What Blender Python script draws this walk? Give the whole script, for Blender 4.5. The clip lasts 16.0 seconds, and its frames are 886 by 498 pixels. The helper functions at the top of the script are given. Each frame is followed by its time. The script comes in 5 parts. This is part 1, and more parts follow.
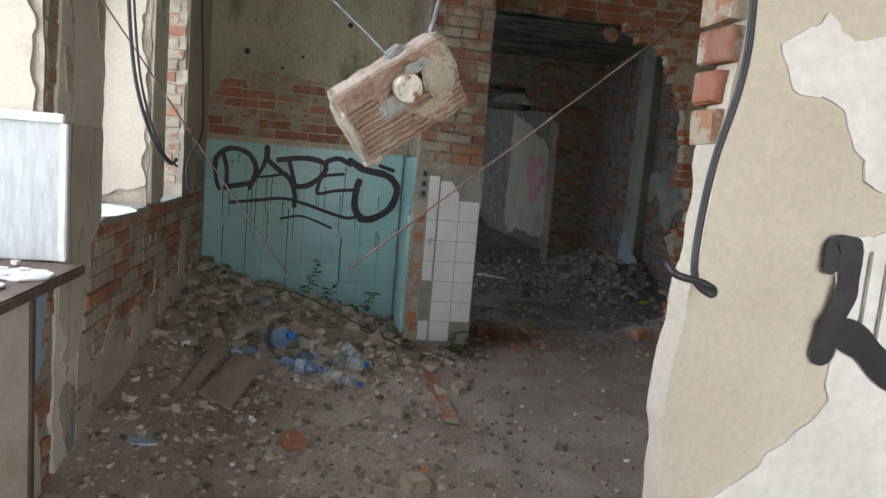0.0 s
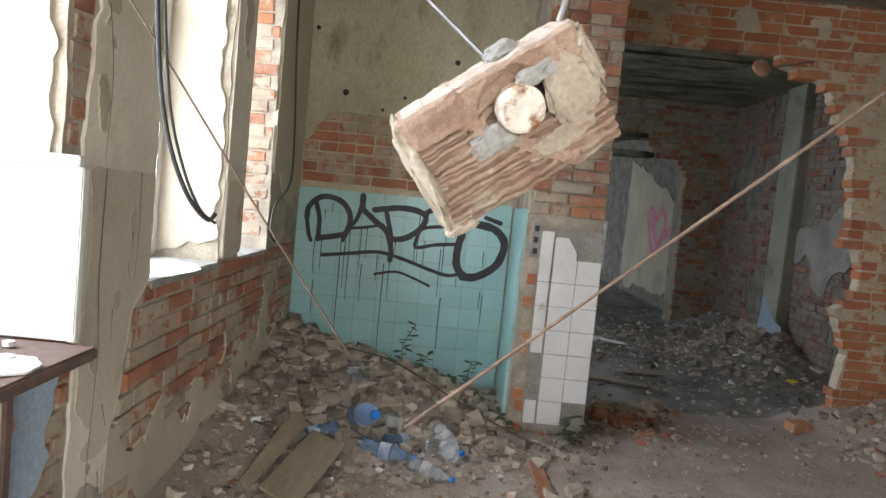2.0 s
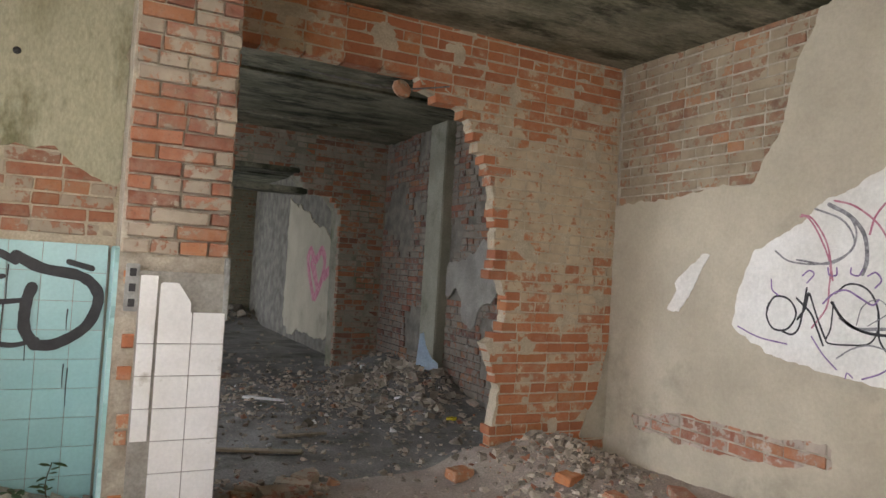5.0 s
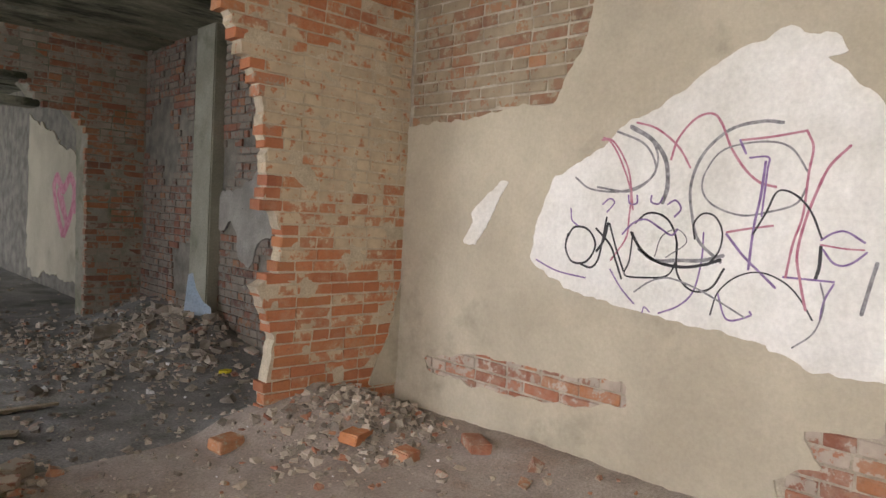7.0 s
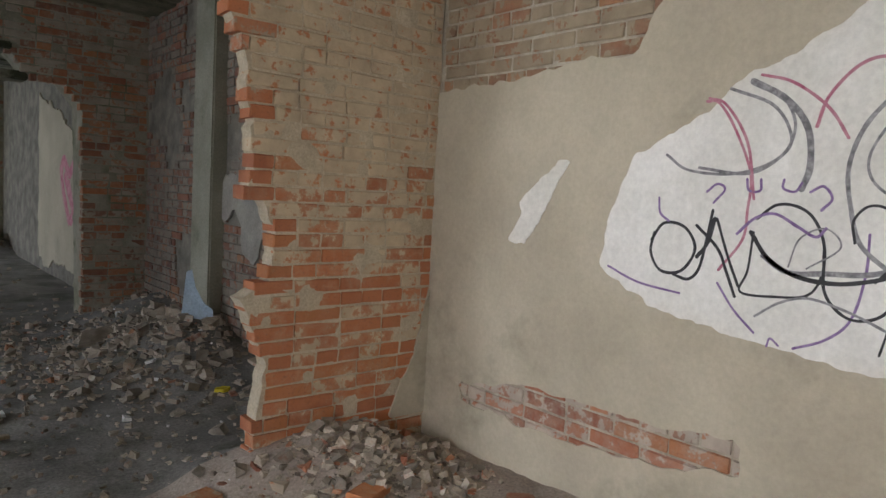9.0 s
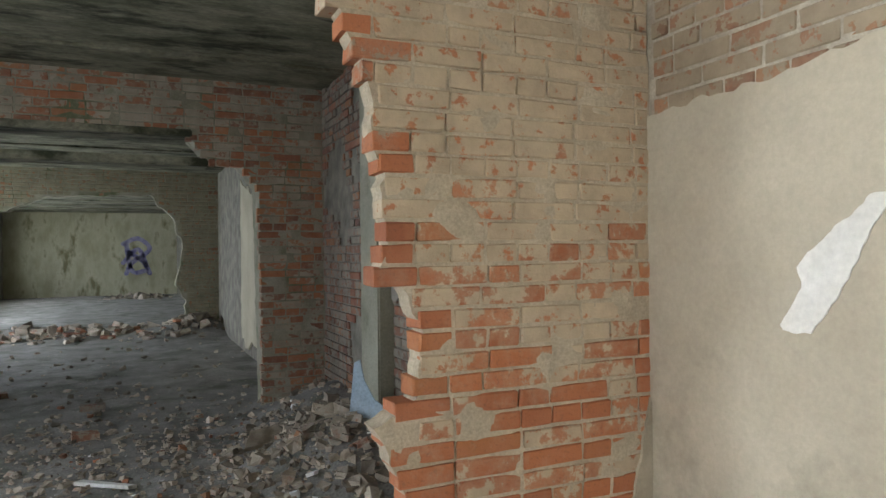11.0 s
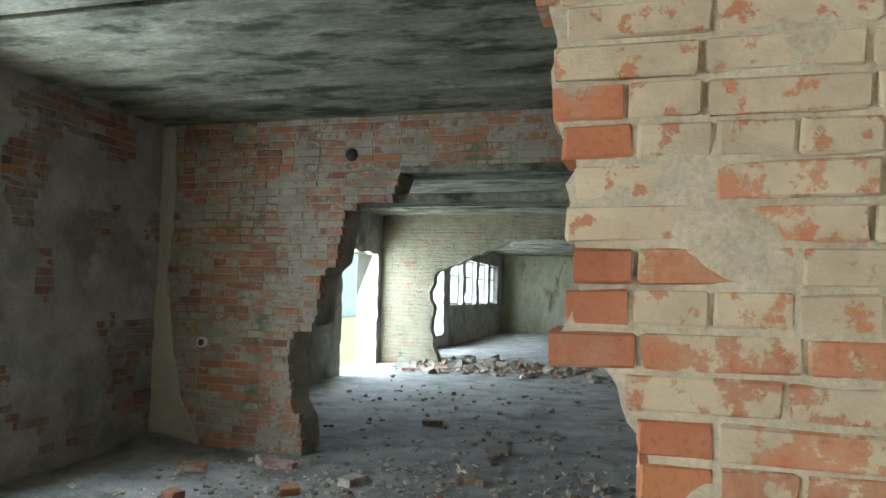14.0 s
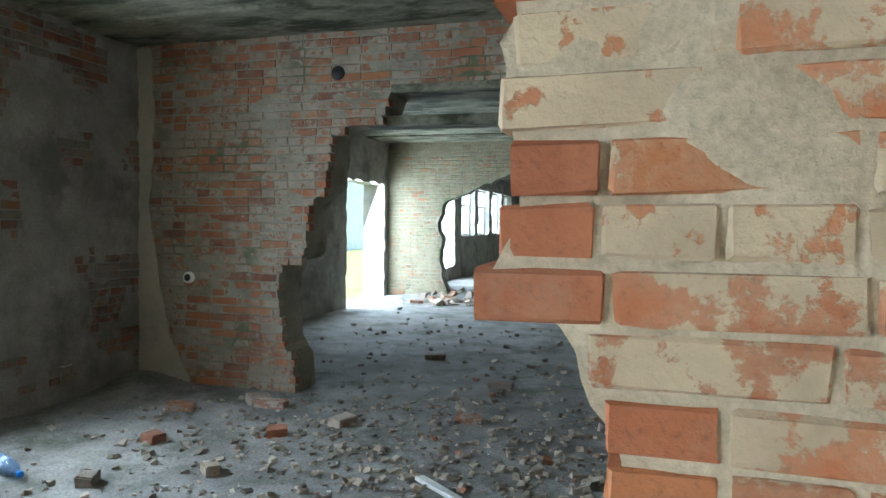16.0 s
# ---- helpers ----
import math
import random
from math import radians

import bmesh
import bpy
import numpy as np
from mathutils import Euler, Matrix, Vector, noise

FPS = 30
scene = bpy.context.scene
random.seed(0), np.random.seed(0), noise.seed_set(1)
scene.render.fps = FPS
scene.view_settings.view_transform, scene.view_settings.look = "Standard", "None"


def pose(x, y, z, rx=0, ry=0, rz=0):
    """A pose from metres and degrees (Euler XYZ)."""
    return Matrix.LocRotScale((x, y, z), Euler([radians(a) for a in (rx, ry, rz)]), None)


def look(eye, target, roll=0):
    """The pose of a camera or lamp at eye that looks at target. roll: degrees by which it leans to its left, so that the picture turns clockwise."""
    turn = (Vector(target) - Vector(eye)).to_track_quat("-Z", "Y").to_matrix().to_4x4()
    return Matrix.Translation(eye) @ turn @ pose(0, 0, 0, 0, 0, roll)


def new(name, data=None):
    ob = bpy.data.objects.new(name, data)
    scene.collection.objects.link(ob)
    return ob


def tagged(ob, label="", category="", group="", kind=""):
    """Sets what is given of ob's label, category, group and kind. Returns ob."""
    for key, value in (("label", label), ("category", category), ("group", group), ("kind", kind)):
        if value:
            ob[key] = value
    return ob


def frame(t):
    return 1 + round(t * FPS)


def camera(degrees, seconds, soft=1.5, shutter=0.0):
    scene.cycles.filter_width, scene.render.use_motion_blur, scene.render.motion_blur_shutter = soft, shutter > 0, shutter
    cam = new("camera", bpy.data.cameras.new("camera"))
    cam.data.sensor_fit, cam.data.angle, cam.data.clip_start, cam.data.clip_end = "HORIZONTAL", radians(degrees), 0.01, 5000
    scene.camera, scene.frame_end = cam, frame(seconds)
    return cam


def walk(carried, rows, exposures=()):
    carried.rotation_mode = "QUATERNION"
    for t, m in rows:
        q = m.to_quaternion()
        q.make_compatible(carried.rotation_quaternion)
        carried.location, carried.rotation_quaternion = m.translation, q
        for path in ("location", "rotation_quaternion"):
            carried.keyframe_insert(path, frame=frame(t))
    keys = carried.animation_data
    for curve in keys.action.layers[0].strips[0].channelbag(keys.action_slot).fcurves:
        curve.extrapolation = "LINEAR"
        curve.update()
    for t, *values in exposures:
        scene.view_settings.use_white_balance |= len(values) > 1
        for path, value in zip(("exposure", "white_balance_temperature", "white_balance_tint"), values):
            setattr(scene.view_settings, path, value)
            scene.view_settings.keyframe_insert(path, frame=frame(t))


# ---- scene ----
cam = camera(65.9, 16.0)
METRES, EYE, TILT, LEAN, TURN = 6.2, 1.40, 0.0, 0.0, -10.0
ROWS = [
    (0.0, 0.0, 0.0, 0.0, 0.62, -7.2, -4.91),
    (0.5, -0.007, 0.048, 0.0007, 4.56, -6.43, -5.82),
    (1.0, -0.008, 0.0794, 0.0008, 6.2, -5.68, -5.83),
    (1.5, -0.0094, 0.0958, 0.0028, 10.42, -5.27, -5.53),
    (2.0, -0.0071, 0.1074, 0.0046, 9.8, -4.11, -5.62),
    (2.5, -0.0057, 0.1222, 0.0051, 7.79, -2.87, -5.56),
    (3.0, -0.0131, 0.1474, 0.0068, 2.27, -1.35, -4.65),
    (3.5, -0.0183, 0.1683, 0.0071, -2.49, 0.51, -3.72),
    (4.0, -0.0043, 0.1927, 0.0048, -10.43, 1.18, -3.69),
    (6.5, 0.0917, 0.3193, -0.002, -24.58, 0.62, -2.26),
    (7.0, 0.1023, 0.341, 0.0001, -34.09, -2.92, -3.18),
    (7.5, 0.1072, 0.3681, 0.0044, -43.58, -4.81, -4.02),
    (8.0, 0.1216, 0.3941, 0.0042, -44.91, -6.86, -3.13),
    (8.5, 0.1639, 0.4294, 0.0065, -39.67, -4.86, -2.64),
    (9.0, 0.1888, 0.4728, 0.0053, -30.98, -4.51, -3.1),
    (9.5, 0.2089, 0.5236, 0.0089, -27.82, -2.9, -2.52),
    (10.0, 0.2241, 0.565, 0.0106, -23.27, -1.67, -1.5),
    (12.5, 0.337, 0.7016, 0.0133, -0.33, 1.78, 0.32),
    (13.0, 0.3495, 0.7345, 0.013, 6.48, 1.61, -1.18),
    (13.5, 0.3581, 0.7585, 0.0138, 15.12, 2.93, -1.67),
    (14.0, 0.3778, 0.7808, 0.0141, 25.32, 3.7, -1.44),
    (14.5, 0.3928, 0.7937, 0.0154, 31.46, 1.67, -1.24),
    (15.0, 0.3905, 0.8115, 0.012, 31.17, -0.85, -0.57),
    (15.5, 0.381, 0.8362, 0.0124, 26.48, -0.88, -0.61),
    (16.0, 0.374, 0.8545, 0.0124, 26.78, -2.09, -0.7),
]
EXPOSURES = [(0.0, 0.32, 6050, 13), (1.5, 1.0, 6250, 14), (3.5, 1.3, 6350, 15), (4.2, 1.4, 6500, 16), (7.0, 1.72, 7000, 20), (8.0, 1.25, 7000, 19), (9.5, 1.4, 6500, 14), (12.5, 2.4, 6500, 9), (14.5, 2.5, 5800, 4), (16.0, 2.5, 5700, 4)]
walk(cam, [(t, pose(0, 0, EYE, TILT, LEAN, TURN) @ pose(METRES * x, METRES * y, METRES * z, 90 + pitch, roll, yaw)) for t, x, y, z, yaw, pitch, roll in ROWS], EXPOSURES)

# ---- world and light ----
SUN_EL, SUN_AZ = 48.0, 250.0
world = bpy.data.worlds.new("sky")
scene.world = world
world.use_nodes = True
wn = world.node_tree
sky = wn.nodes.new("ShaderNodeTexSky")
sky.sky_type, sky.sun_disc = "NISHITA", False
sky.sun_elevation, sky.sun_rotation = radians(SUN_EL), radians(SUN_AZ)
wn.links.new(sky.outputs[0], wn.nodes["Background"].inputs[0])
wn.nodes["Background"].inputs[1].default_value = 0.15
sun = new("sun", bpy.data.lights.new("sun", "SUN"))
sun.data.energy, sun.data.angle, sun.data.color = 5.0, radians(0.5), (1, 0.94, 0.85)
sun.matrix_world = look((-6, 4, 12), (-5.2, 8, 0))


def area_lamp(name, x, y, z, sx, sz, power, yaw=-90, tilt=70, tint=(0.88, 0.94, 1.0)):
    """A rectangular lamp shining into the place: sky light in an opening, or added fill."""
    lamp = new(name, bpy.data.lights.new(name, "AREA"))
    lamp.data.shape, lamp.data.size, lamp.data.size_y = "RECTANGLE", sx, sz
    lamp.data.energy, lamp.data.color = power, tint
    lamp.matrix_world = pose(x, y, z, tilt, 0, yaw)
    return lamp


for spot in [("skylight_a", -1.95, 1.4, 1.95, 2.0, 2.0, 85), ("skylight_b", -1.95, 3.45, 1.95, 1.3, 2.0, 68), ("skylight_c", -1.95, 4.6, 1.95, 0.9, 1.9, 40),
             ("skylight_d", -1.8, 7.6, 1.75, 1.1, 1.4, 42), ("skylight_e", -2.3, 16.5, 1.2, 2.2, 2.6, 60), ("skylight_f", -2.3, 14.0, 1.5, 1.0, 1.2, 14),
             ("skylight_g", -2.3, 26.0, 1.8, 7.0, 1.4, 110), ("skylight_h", -2.3, 21.5, 1.3, 2.0, 1.8, 40)]:
    first_room = spot[2] < 5
    area_lamp(*spot[:6], spot[6] * (1.0 if first_room else 1.12), tint=(0.90, 0.95, 1.0) if first_room else (0.80, 0.90, 1.0))
# added fill lamp behind the start, no visible source; brightens the first room
area_lamp("skylight_back", 1.2, -2.25, 1.6, 2.6, 2.0, 84, 0, 78, (1.0, 0.97, 0.92))


# ---- materials ----
def material(name, dark, light, scale=6.0, rough=0.9, bump=0.4, fine=60.0, stain=None, stain_scale=1.3, stain_at=0.55, vary=0.0, metal=0.0, speck=0.25, stretch=(1, 1, 1), isles=0.0):
    """A worn surface: two colours mixed by a broad noise, a fine grain, and stains of a third colour."""
    m = bpy.data.materials.new(name)
    m.use_nodes = True
    nt = m.node_tree
    n, link = nt.nodes, nt.links.new
    bsdf = n["Principled BSDF"]
    geo = n.new("ShaderNodeNewGeometry")
    mapping = n.new("ShaderNodeMapping")
    mapping.inputs["Scale"].default_value = stretch
    link(geo.outputs["Position"], mapping.inputs["Vector"])

    def tex(s, detail=6.0, roughness=0.6):
        t = n.new("ShaderNodeTexNoise")
        t.inputs["Scale"].default_value, t.inputs["Detail"].default_value, t.inputs["Roughness"].default_value = s, detail, roughness
        link(mapping.outputs[0], t.inputs["Vector"])
        return t.outputs["Fac"]

    def ramp(value, a, b):
        r = n.new("ShaderNodeMapRange")
        r.inputs["From Min"].default_value, r.inputs["From Max"].default_value = a, b
        link(value, r.inputs["Value"])
        return r.outputs["Result"]

    def mix(fac, a, b, blend="MIX"):
        x = n.new("ShaderNodeMix")
        x.data_type, x.blend_type = "RGBA", blend
        for socket, v in ((x.inputs[0], fac), (x.inputs[6], a), (x.inputs[7], b)):
            if isinstance(v, bpy.types.NodeSocket):
                link(v, socket)
            else:
                socket.default_value = (*v, 1) if isinstance(v, tuple) else v
        return x.outputs[2]

    broad, grain = tex(scale), tex(fine, 4.0, 0.7)
    col = mix(ramp(broad, 0.35, 0.65), dark, light)
    if stain:
        col = mix(ramp(tex(stain_scale, 8.0, 0.65), stain_at, stain_at + 0.12), col, stain)
    if vary:
        info = n.new("ShaderNodeObjectInfo")
        hsv = n.new("ShaderNodeHueSaturation")
        link(ramp(info.outputs["Random"], 0.0, 1.0), hsv.inputs["Value"])
        v = n.new("ShaderNodeMapRange")
        v.inputs["To Min"].default_value, v.inputs["To Max"].default_value = 1 - vary, 1 + vary
        link(info.outputs["Random"], v.inputs["Value"])
        link(v.outputs["Result"], hsv.inputs["Value"])
        link(col, hsv.inputs["Color"])
        col = hsv.outputs["Color"]
    if isles:
        shade = n.new("ShaderNodeMapRange")
        shade.inputs["To Min"].default_value, shade.inputs["To Max"].default_value = 1 - isles, 1 + isles * 0.6
        link(geo.outputs["Random Per Island"], shade.inputs["Value"])
        tone = n.new("ShaderNodeHueSaturation")
        link(shade.outputs["Result"], tone.inputs["Value"])
        link(col, tone.inputs["Color"])
        col = tone.outputs["Color"]
    sp = n.new("ShaderNodeMapRange")
    sp.inputs["From Min"].default_value, sp.inputs["From Max"].default_value = 0.3, 0.7
    sp.inputs["To Min"].default_value, sp.inputs["To Max"].default_value = 1 - speck, 1 + speck * 0.4
    link(grain, sp.inputs["Value"])
    dim = n.new("ShaderNodeHueSaturation")
    link(sp.outputs["Result"], dim.inputs["Value"])
    link(col, dim.inputs["Color"])
    link(dim.outputs["Color"], bsdf.inputs["Base Color"])
    bsdf.inputs["Roughness"].default_value, bsdf.inputs["Metallic"].default_value = rough, metal
    if bump:
        add = n.new("ShaderNodeMath")
        add.operation = "MULTIPLY_ADD"
        add.inputs[1].default_value = 0.35
        link(grain, add.inputs[0])
        link(broad, add.inputs[2])
        b = n.new("ShaderNodeBump")
        b.inputs["Strength"].default_value, b.inputs["Distance"].default_value = bump, 0.012
        link(add.outputs[0], b.inputs["Height"])
        link(b.outputs["Normal"], bsdf.inputs["Normal"])
    return m


def brick_material(name, coat, amount, base=(0.40, 0.155, 0.08), deep=(0.23, 0.09, 0.055), rise=0.0):
    """Fired brick, each its own red, with a smeared coat of old lime left on some of them."""
    m = bpy.data.materials.new(name)
    m.use_nodes = True
    nt = m.node_tree
    n, link = nt.nodes, nt.links.new
    bsdf = n["Principled BSDF"]
    geo, info = n.new("ShaderNodeNewGeometry"), n.new("ShaderNodeObjectInfo")

    def tex(s, d=6.0):
        t = n.new("ShaderNodeTexNoise")
        t.inputs["Scale"].default_value, t.inputs["Detail"].default_value, t.inputs["Roughness"].default_value = s, d, 0.65
        link(geo.outputs["Position"], t.inputs["Vector"])
        return t.outputs["Fac"]

    def math_node(op, a, b):
        x = n.new("ShaderNodeMath")
        x.operation = op
        for socket, v in ((x.inputs[0], a), (x.inputs[1], b)):
            if isinstance(v, bpy.types.NodeSocket):
                link(v, socket)
            else:
                socket.default_value = v
        return x.outputs[0]

    def mix(fac, a, b):
        x = n.new("ShaderNodeMix")
        x.data_type = "RGBA"
        for socket, v in ((x.inputs[0], fac), (x.inputs[6], a), (x.inputs[7], b)):
            if isinstance(v, bpy.types.NodeSocket):
                link(v, socket)
            else:
                socket.default_value = (*v, 1) if isinstance(v, tuple) else v
        return x.outputs[2]

    def step(v, a, b):
        r = n.new("ShaderNodeMapRange")
        r.inputs["From Min"].default_value, r.inputs["From Max"].default_value = a, b
        link(v, r.inputs["Value"])
        return r.outputs["Result"]

    isle = math_node("FRACT", math_node("ADD", info.outputs["Random"], geo.outputs["Random Per Island"]), 0.0)
    col = mix(isle, deep, base)
    third = math_node("FRACT", math_node("MULTIPLY", isle, 7.77), 0.0)
    col = mix(math_node("MULTIPLY", step(third, 0.80, 0.86), 0.4), col, (0.48, 0.215, 0.08))
    col = mix(math_node("MULTIPLY", step(tex(9.0), 0.45, 0.75), 0.7), col, tuple(0.5 * c + 0.5 * d for c, d in zip(base, (0.46, 0.22, 0.125))))
    col = mix(math_node("MULTIPLY", step(tex(70.0, 3.0), 0.55, 0.75), 0.5), col, (0.13, 0.07, 0.05))
    second = math_node("FRACT", math_node("MULTIPLY", isle, 17.31), 0.0)
    where = math_node("ADD", math_node("MULTIPLY", second, 0.30), math_node("ADD", math_node("MULTIPLY", tex(1.6), 0.7), math_node("MULTIPLY", tex(13.0, 9.0), 0.85)))
    sep = n.new("ShaderNodeSeparateXYZ")
    link(geo.outputs["Position"], sep.inputs[0])
    up = n.new("ShaderNodeClamp")
    up.inputs["Min"].default_value, up.inputs["Max"].default_value = -0.5, 0.35
    link(math_node("SUBTRACT", sep.outputs["Z"], 1.4), up.inputs["Value"])
    top = n.new("ShaderNodeClamp")
    link(math_node("SUBTRACT", sep.outputs["Z"], 2.15), top.inputs["Value"])
    where = math_node("ADD", where, math_node("MULTIPLY", math_node("SUBTRACT", up.outputs[0], math_node("MULTIPLY", top.outputs[0], 1.1)), rise))
    thin = math_node("MULTIPLY", step(where, 1.06 - amount * 0.5, 1.26 - amount * 0.5), 0.40)
    cover = math_node("MAXIMUM", step(where, 1.205 - amount * 0.5, 1.245 - amount * 0.5), thin)
    chips = step(tex(17.0, 9.0), 0.575, 0.615)
    cover = math_node("MULTIPLY", cover, math_node("SUBTRACT", 1.0, math_node("MULTIPLY", chips, 0.85)))
    lime = mix(step(tex(5.0), 0.35, 0.65), coat, tuple(c * 0.68 for c in coat))
    col = mix(math_node("MULTIPLY", cover, 0.92), col, lime)
    link(col, bsdf.inputs["Base Color"])
    bsdf.inputs["Roughness"].default_value = 0.92
    b = n.new("ShaderNodeBump")
    b.inputs["Strength"].default_value, b.inputs["Distance"].default_value = 0.6, 0.008
    link(math_node("ADD", math_node("ADD", tex(28.0), math_node("MULTIPLY", cover, 0.35)), math_node("MULTIPLY", tex(110.0, 3.0), 0.4)), b.inputs["Height"])
    link(b.outputs["Normal"], bsdf.inputs["Normal"])
    return m


M_BRICK = brick_material("brick_red", (0.47, 0.40, 0.30), 0.56)
M_BRICK_LIME = brick_material("brick_limed", (0.62, 0.52, 0.36), 0.76, (0.52, 0.19, 0.08), (0.39, 0.14, 0.065), 0.42)
M_BRICK_RAW = brick_material("brick_freshly_broken", (0.46, 0.39, 0.29), 0.2, (0.49, 0.18, 0.08), (0.34, 0.12, 0.06))
M_BRICK_FAR = brick_material("brick_grey_washed", (0.40, 0.35, 0.27), 0.62, (0.40, 0.145, 0.065), (0.19, 0.085, 0.055))
M_BRICK_MOSS = brick_material("brick_green_stained", (0.30, 0.28, 0.19), 0.95, (0.36, 0.14, 0.06), (0.17, 0.08, 0.05))
M_BRICK_BROWN = brick_material("brick_brown_dirty", (0.36, 0.295, 0.20), 0.80, (0.30, 0.14, 0.075), (0.17, 0.09, 0.055))
M_BRICK_DUST = brick_material("brick_dusty", (0.50, 0.43, 0.35), 0.66, (0.40, 0.15, 0.08))
# darker brick, for the second room's side walls and a few loose bricks
M_BRICK_DARK = brick_material("brick_dark", (0.27, 0.24, 0.195), 0.68, (0.28, 0.105, 0.06), (0.12, 0.06, 0.045))
M_MORTAR = material("mortar", (0.30, 0.25, 0.19), (0.50, 0.44, 0.34), 8, bump=0.7, fine=90)
M_MORTAR_LIME = material("mortar_limed", (0.46, 0.385, 0.275), (0.61, 0.525, 0.385), 7, bump=0.8, fine=80)
M_MORTAR_MOSS = material("mortar_green_stained", (0.24, 0.22, 0.16), (0.38, 0.35, 0.27), 3, bump=0.8, fine=60, stain=(0.14, 0.15, 0.08), stain_scale=1.8, stain_at=0.52)
M_MORTAR_DARK = material("mortar_dark", (0.13, 0.115, 0.095), (0.27, 0.245, 0.20), 5, bump=0.7, fine=90)
M_PLASTER = material("plaster_ochre_grey", (0.415, 0.362, 0.27), (0.515, 0.457, 0.345), 1.6, bump=0.2, speck=0.1, fine=45, stain=(0.34, 0.30, 0.22), stain_at=0.58)
M_PLASTER_GREEN = material("plaster_damp", (0.36, 0.34, 0.22), (0.56, 0.53, 0.38), 2.2, bump=0.5, stain=(0.20, 0.19, 0.10), stain_scale=2.2, stain_at=0.54, stretch=(1, 1, 0.45))
M_PLASTER_GREY = material("plaster_dark", (0.25, 0.235, 0.205), (0.40, 0.37, 0.32), 3, bump=0.5, stain=(0.19, 0.175, 0.155), stain_at=0.52)
M_PLASTER_DIM = material("plaster_olive_grey", (0.26, 0.25, 0.19), (0.36, 0.345, 0.27), 2.5, bump=0.3, stain=(0.16, 0.165, 0.11), stain_at=0.55)
M_PAINT = material("limewash_white", (0.66, 0.64, 0.58), (0.82, 0.80, 0.75), 2.5, bump=0.2, fine=40, speck=0.1, stain=(0.62, 0.55, 0.42), stain_at=0.62)
M_JAMB = material("oil_paint_beige", (0.50, 0.44, 0.345), (0.60, 0.535, 0.42), 2.0, bump=0.3, speck=0.12, stain=(0.44, 0.37, 0.27), stain_at=0.58)
M_DULLWHITE = material("plywood_dull_white", (0.44, 0.44, 0.42), (0.54, 0.54, 0.52), 6, rough=0.6, bump=0.25, stretch=(1, 1, 0.15))
M_CREAM = material("oil_paint_cream", (0.60, 0.54, 0.43), (0.74, 0.68, 0.56), 2.0, bump=0.3, speck=0.12, stain=(0.46, 0.40, 0.29), stain_at=0.6)
M_BLUEPAINT = material("paint_pale_blue", (0.38, 0.50, 0.62), (0.48, 0.60, 0.70), 5, bump=0.2, rough=0.6)
M_CONCRETE = material("concrete_ceiling", (0.14, 0.135, 0.085), (0.31, 0.295, 0.215), 3.0, bump=0.9, fine=26, stain=(0.045, 0.048, 0.025), stain_scale=2.2, stain_at=0.485, speck=0.4, stretch=(0.7, 1.6, 1))
M_DIRT = material("dusty_floor", (0.31, 0.25, 0.205), (0.45, 0.385, 0.325), 2.2, bump=1.0, fine=70, stain=(0.30, 0.20, 0.15), stain_at=0.6, speck=0.4)
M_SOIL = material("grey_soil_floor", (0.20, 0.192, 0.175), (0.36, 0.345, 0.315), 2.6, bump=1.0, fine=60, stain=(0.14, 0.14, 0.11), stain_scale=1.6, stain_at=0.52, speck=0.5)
M_RUBBLE = material("rubble_stone", (0.30, 0.25, 0.19), (0.52, 0.45, 0.36), 9, bump=0.8, fine=120, stain=(0.34, 0.17, 0.11), stain_scale=9, stain_at=0.57, isles=0.6)
M_TEAL = material("tile_turquoise", (0.30, 0.53, 0.52), (0.37, 0.59, 0.58), 1.4, rough=0.28, bump=0.06, speck=0.08, stain=(0.30, 0.42, 0.30), stain_at=0.63, vary=0.05)
M_WHITETILE = material("tile_white", (0.76, 0.74, 0.69), (0.84, 0.82, 0.78), 4, rough=0.25, bump=0.05, speck=0.08, stain=(0.50, 0.46, 0.38), stain_scale=6, stain_at=0.64)
M_CEMENT = material("tile_cement", (0.27, 0.25, 0.21), (0.36, 0.33, 0.28), 10, bump=0.5)
M_CEMENT_GREY = material("cement_grey", (0.26, 0.26, 0.235), (0.38, 0.375, 0.34), 14, bump=0.8)
M_WHITEWOOD = material("wood_white_paint", (0.66, 0.65, 0.60), (0.80, 0.79, 0.75), 6, rough=0.55, bump=0.25, stain=(0.40, 0.33, 0.24), stain_scale=7, stain_at=0.66, stretch=(1, 1, 0.15))
M_BROWNWOOD = material("wood_brown_paint", (0.10, 0.065, 0.05), (0.17, 0.11, 0.085), 8, rough=0.6, bump=0.3)
M_BOARD = material("board_tan", (0.30, 0.24, 0.165), (0.40, 0.33, 0.235), 5, bump=0.2, stretch=(3, 0.4, 1))
M_CABLE = material("cable_black", (0.018, 0.018, 0.02), (0.035, 0.034, 0.033), 20, rough=0.5, bump=0.1)
M_RUST = material("steel_rusty", (0.11, 0.075, 0.05), (0.20, 0.14, 0.10), 25, rough=0.75, bump=0.5, metal=0.3)
M_STEEL = material("wire_grey", (0.16, 0.15, 0.15), (0.30, 0.29, 0.28), 25, rough=0.5, bump=0.2, metal=0.6)
M_DISC = material("pipe_cap_white", (0.66, 0.60, 0.48), (0.82, 0.77, 0.66), 14, rough=0.7, bump=0.5, stain=(0.24, 0.10, 0.035), stain_scale=22, stain_at=0.51)
M_DISC_COAT = material("lime_coat_pinkish", (0.42, 0.32, 0.255), (0.56, 0.46, 0.375), 22, bump=0.7, fine=90)
M_BLOCK = material("hollow_clay_block", (0.29, 0.185, 0.13), (0.39, 0.275, 0.20), 12, bump=1.0, fine=110, stain=(0.43, 0.365, 0.27), stain_scale=9, stain_at=0.49)
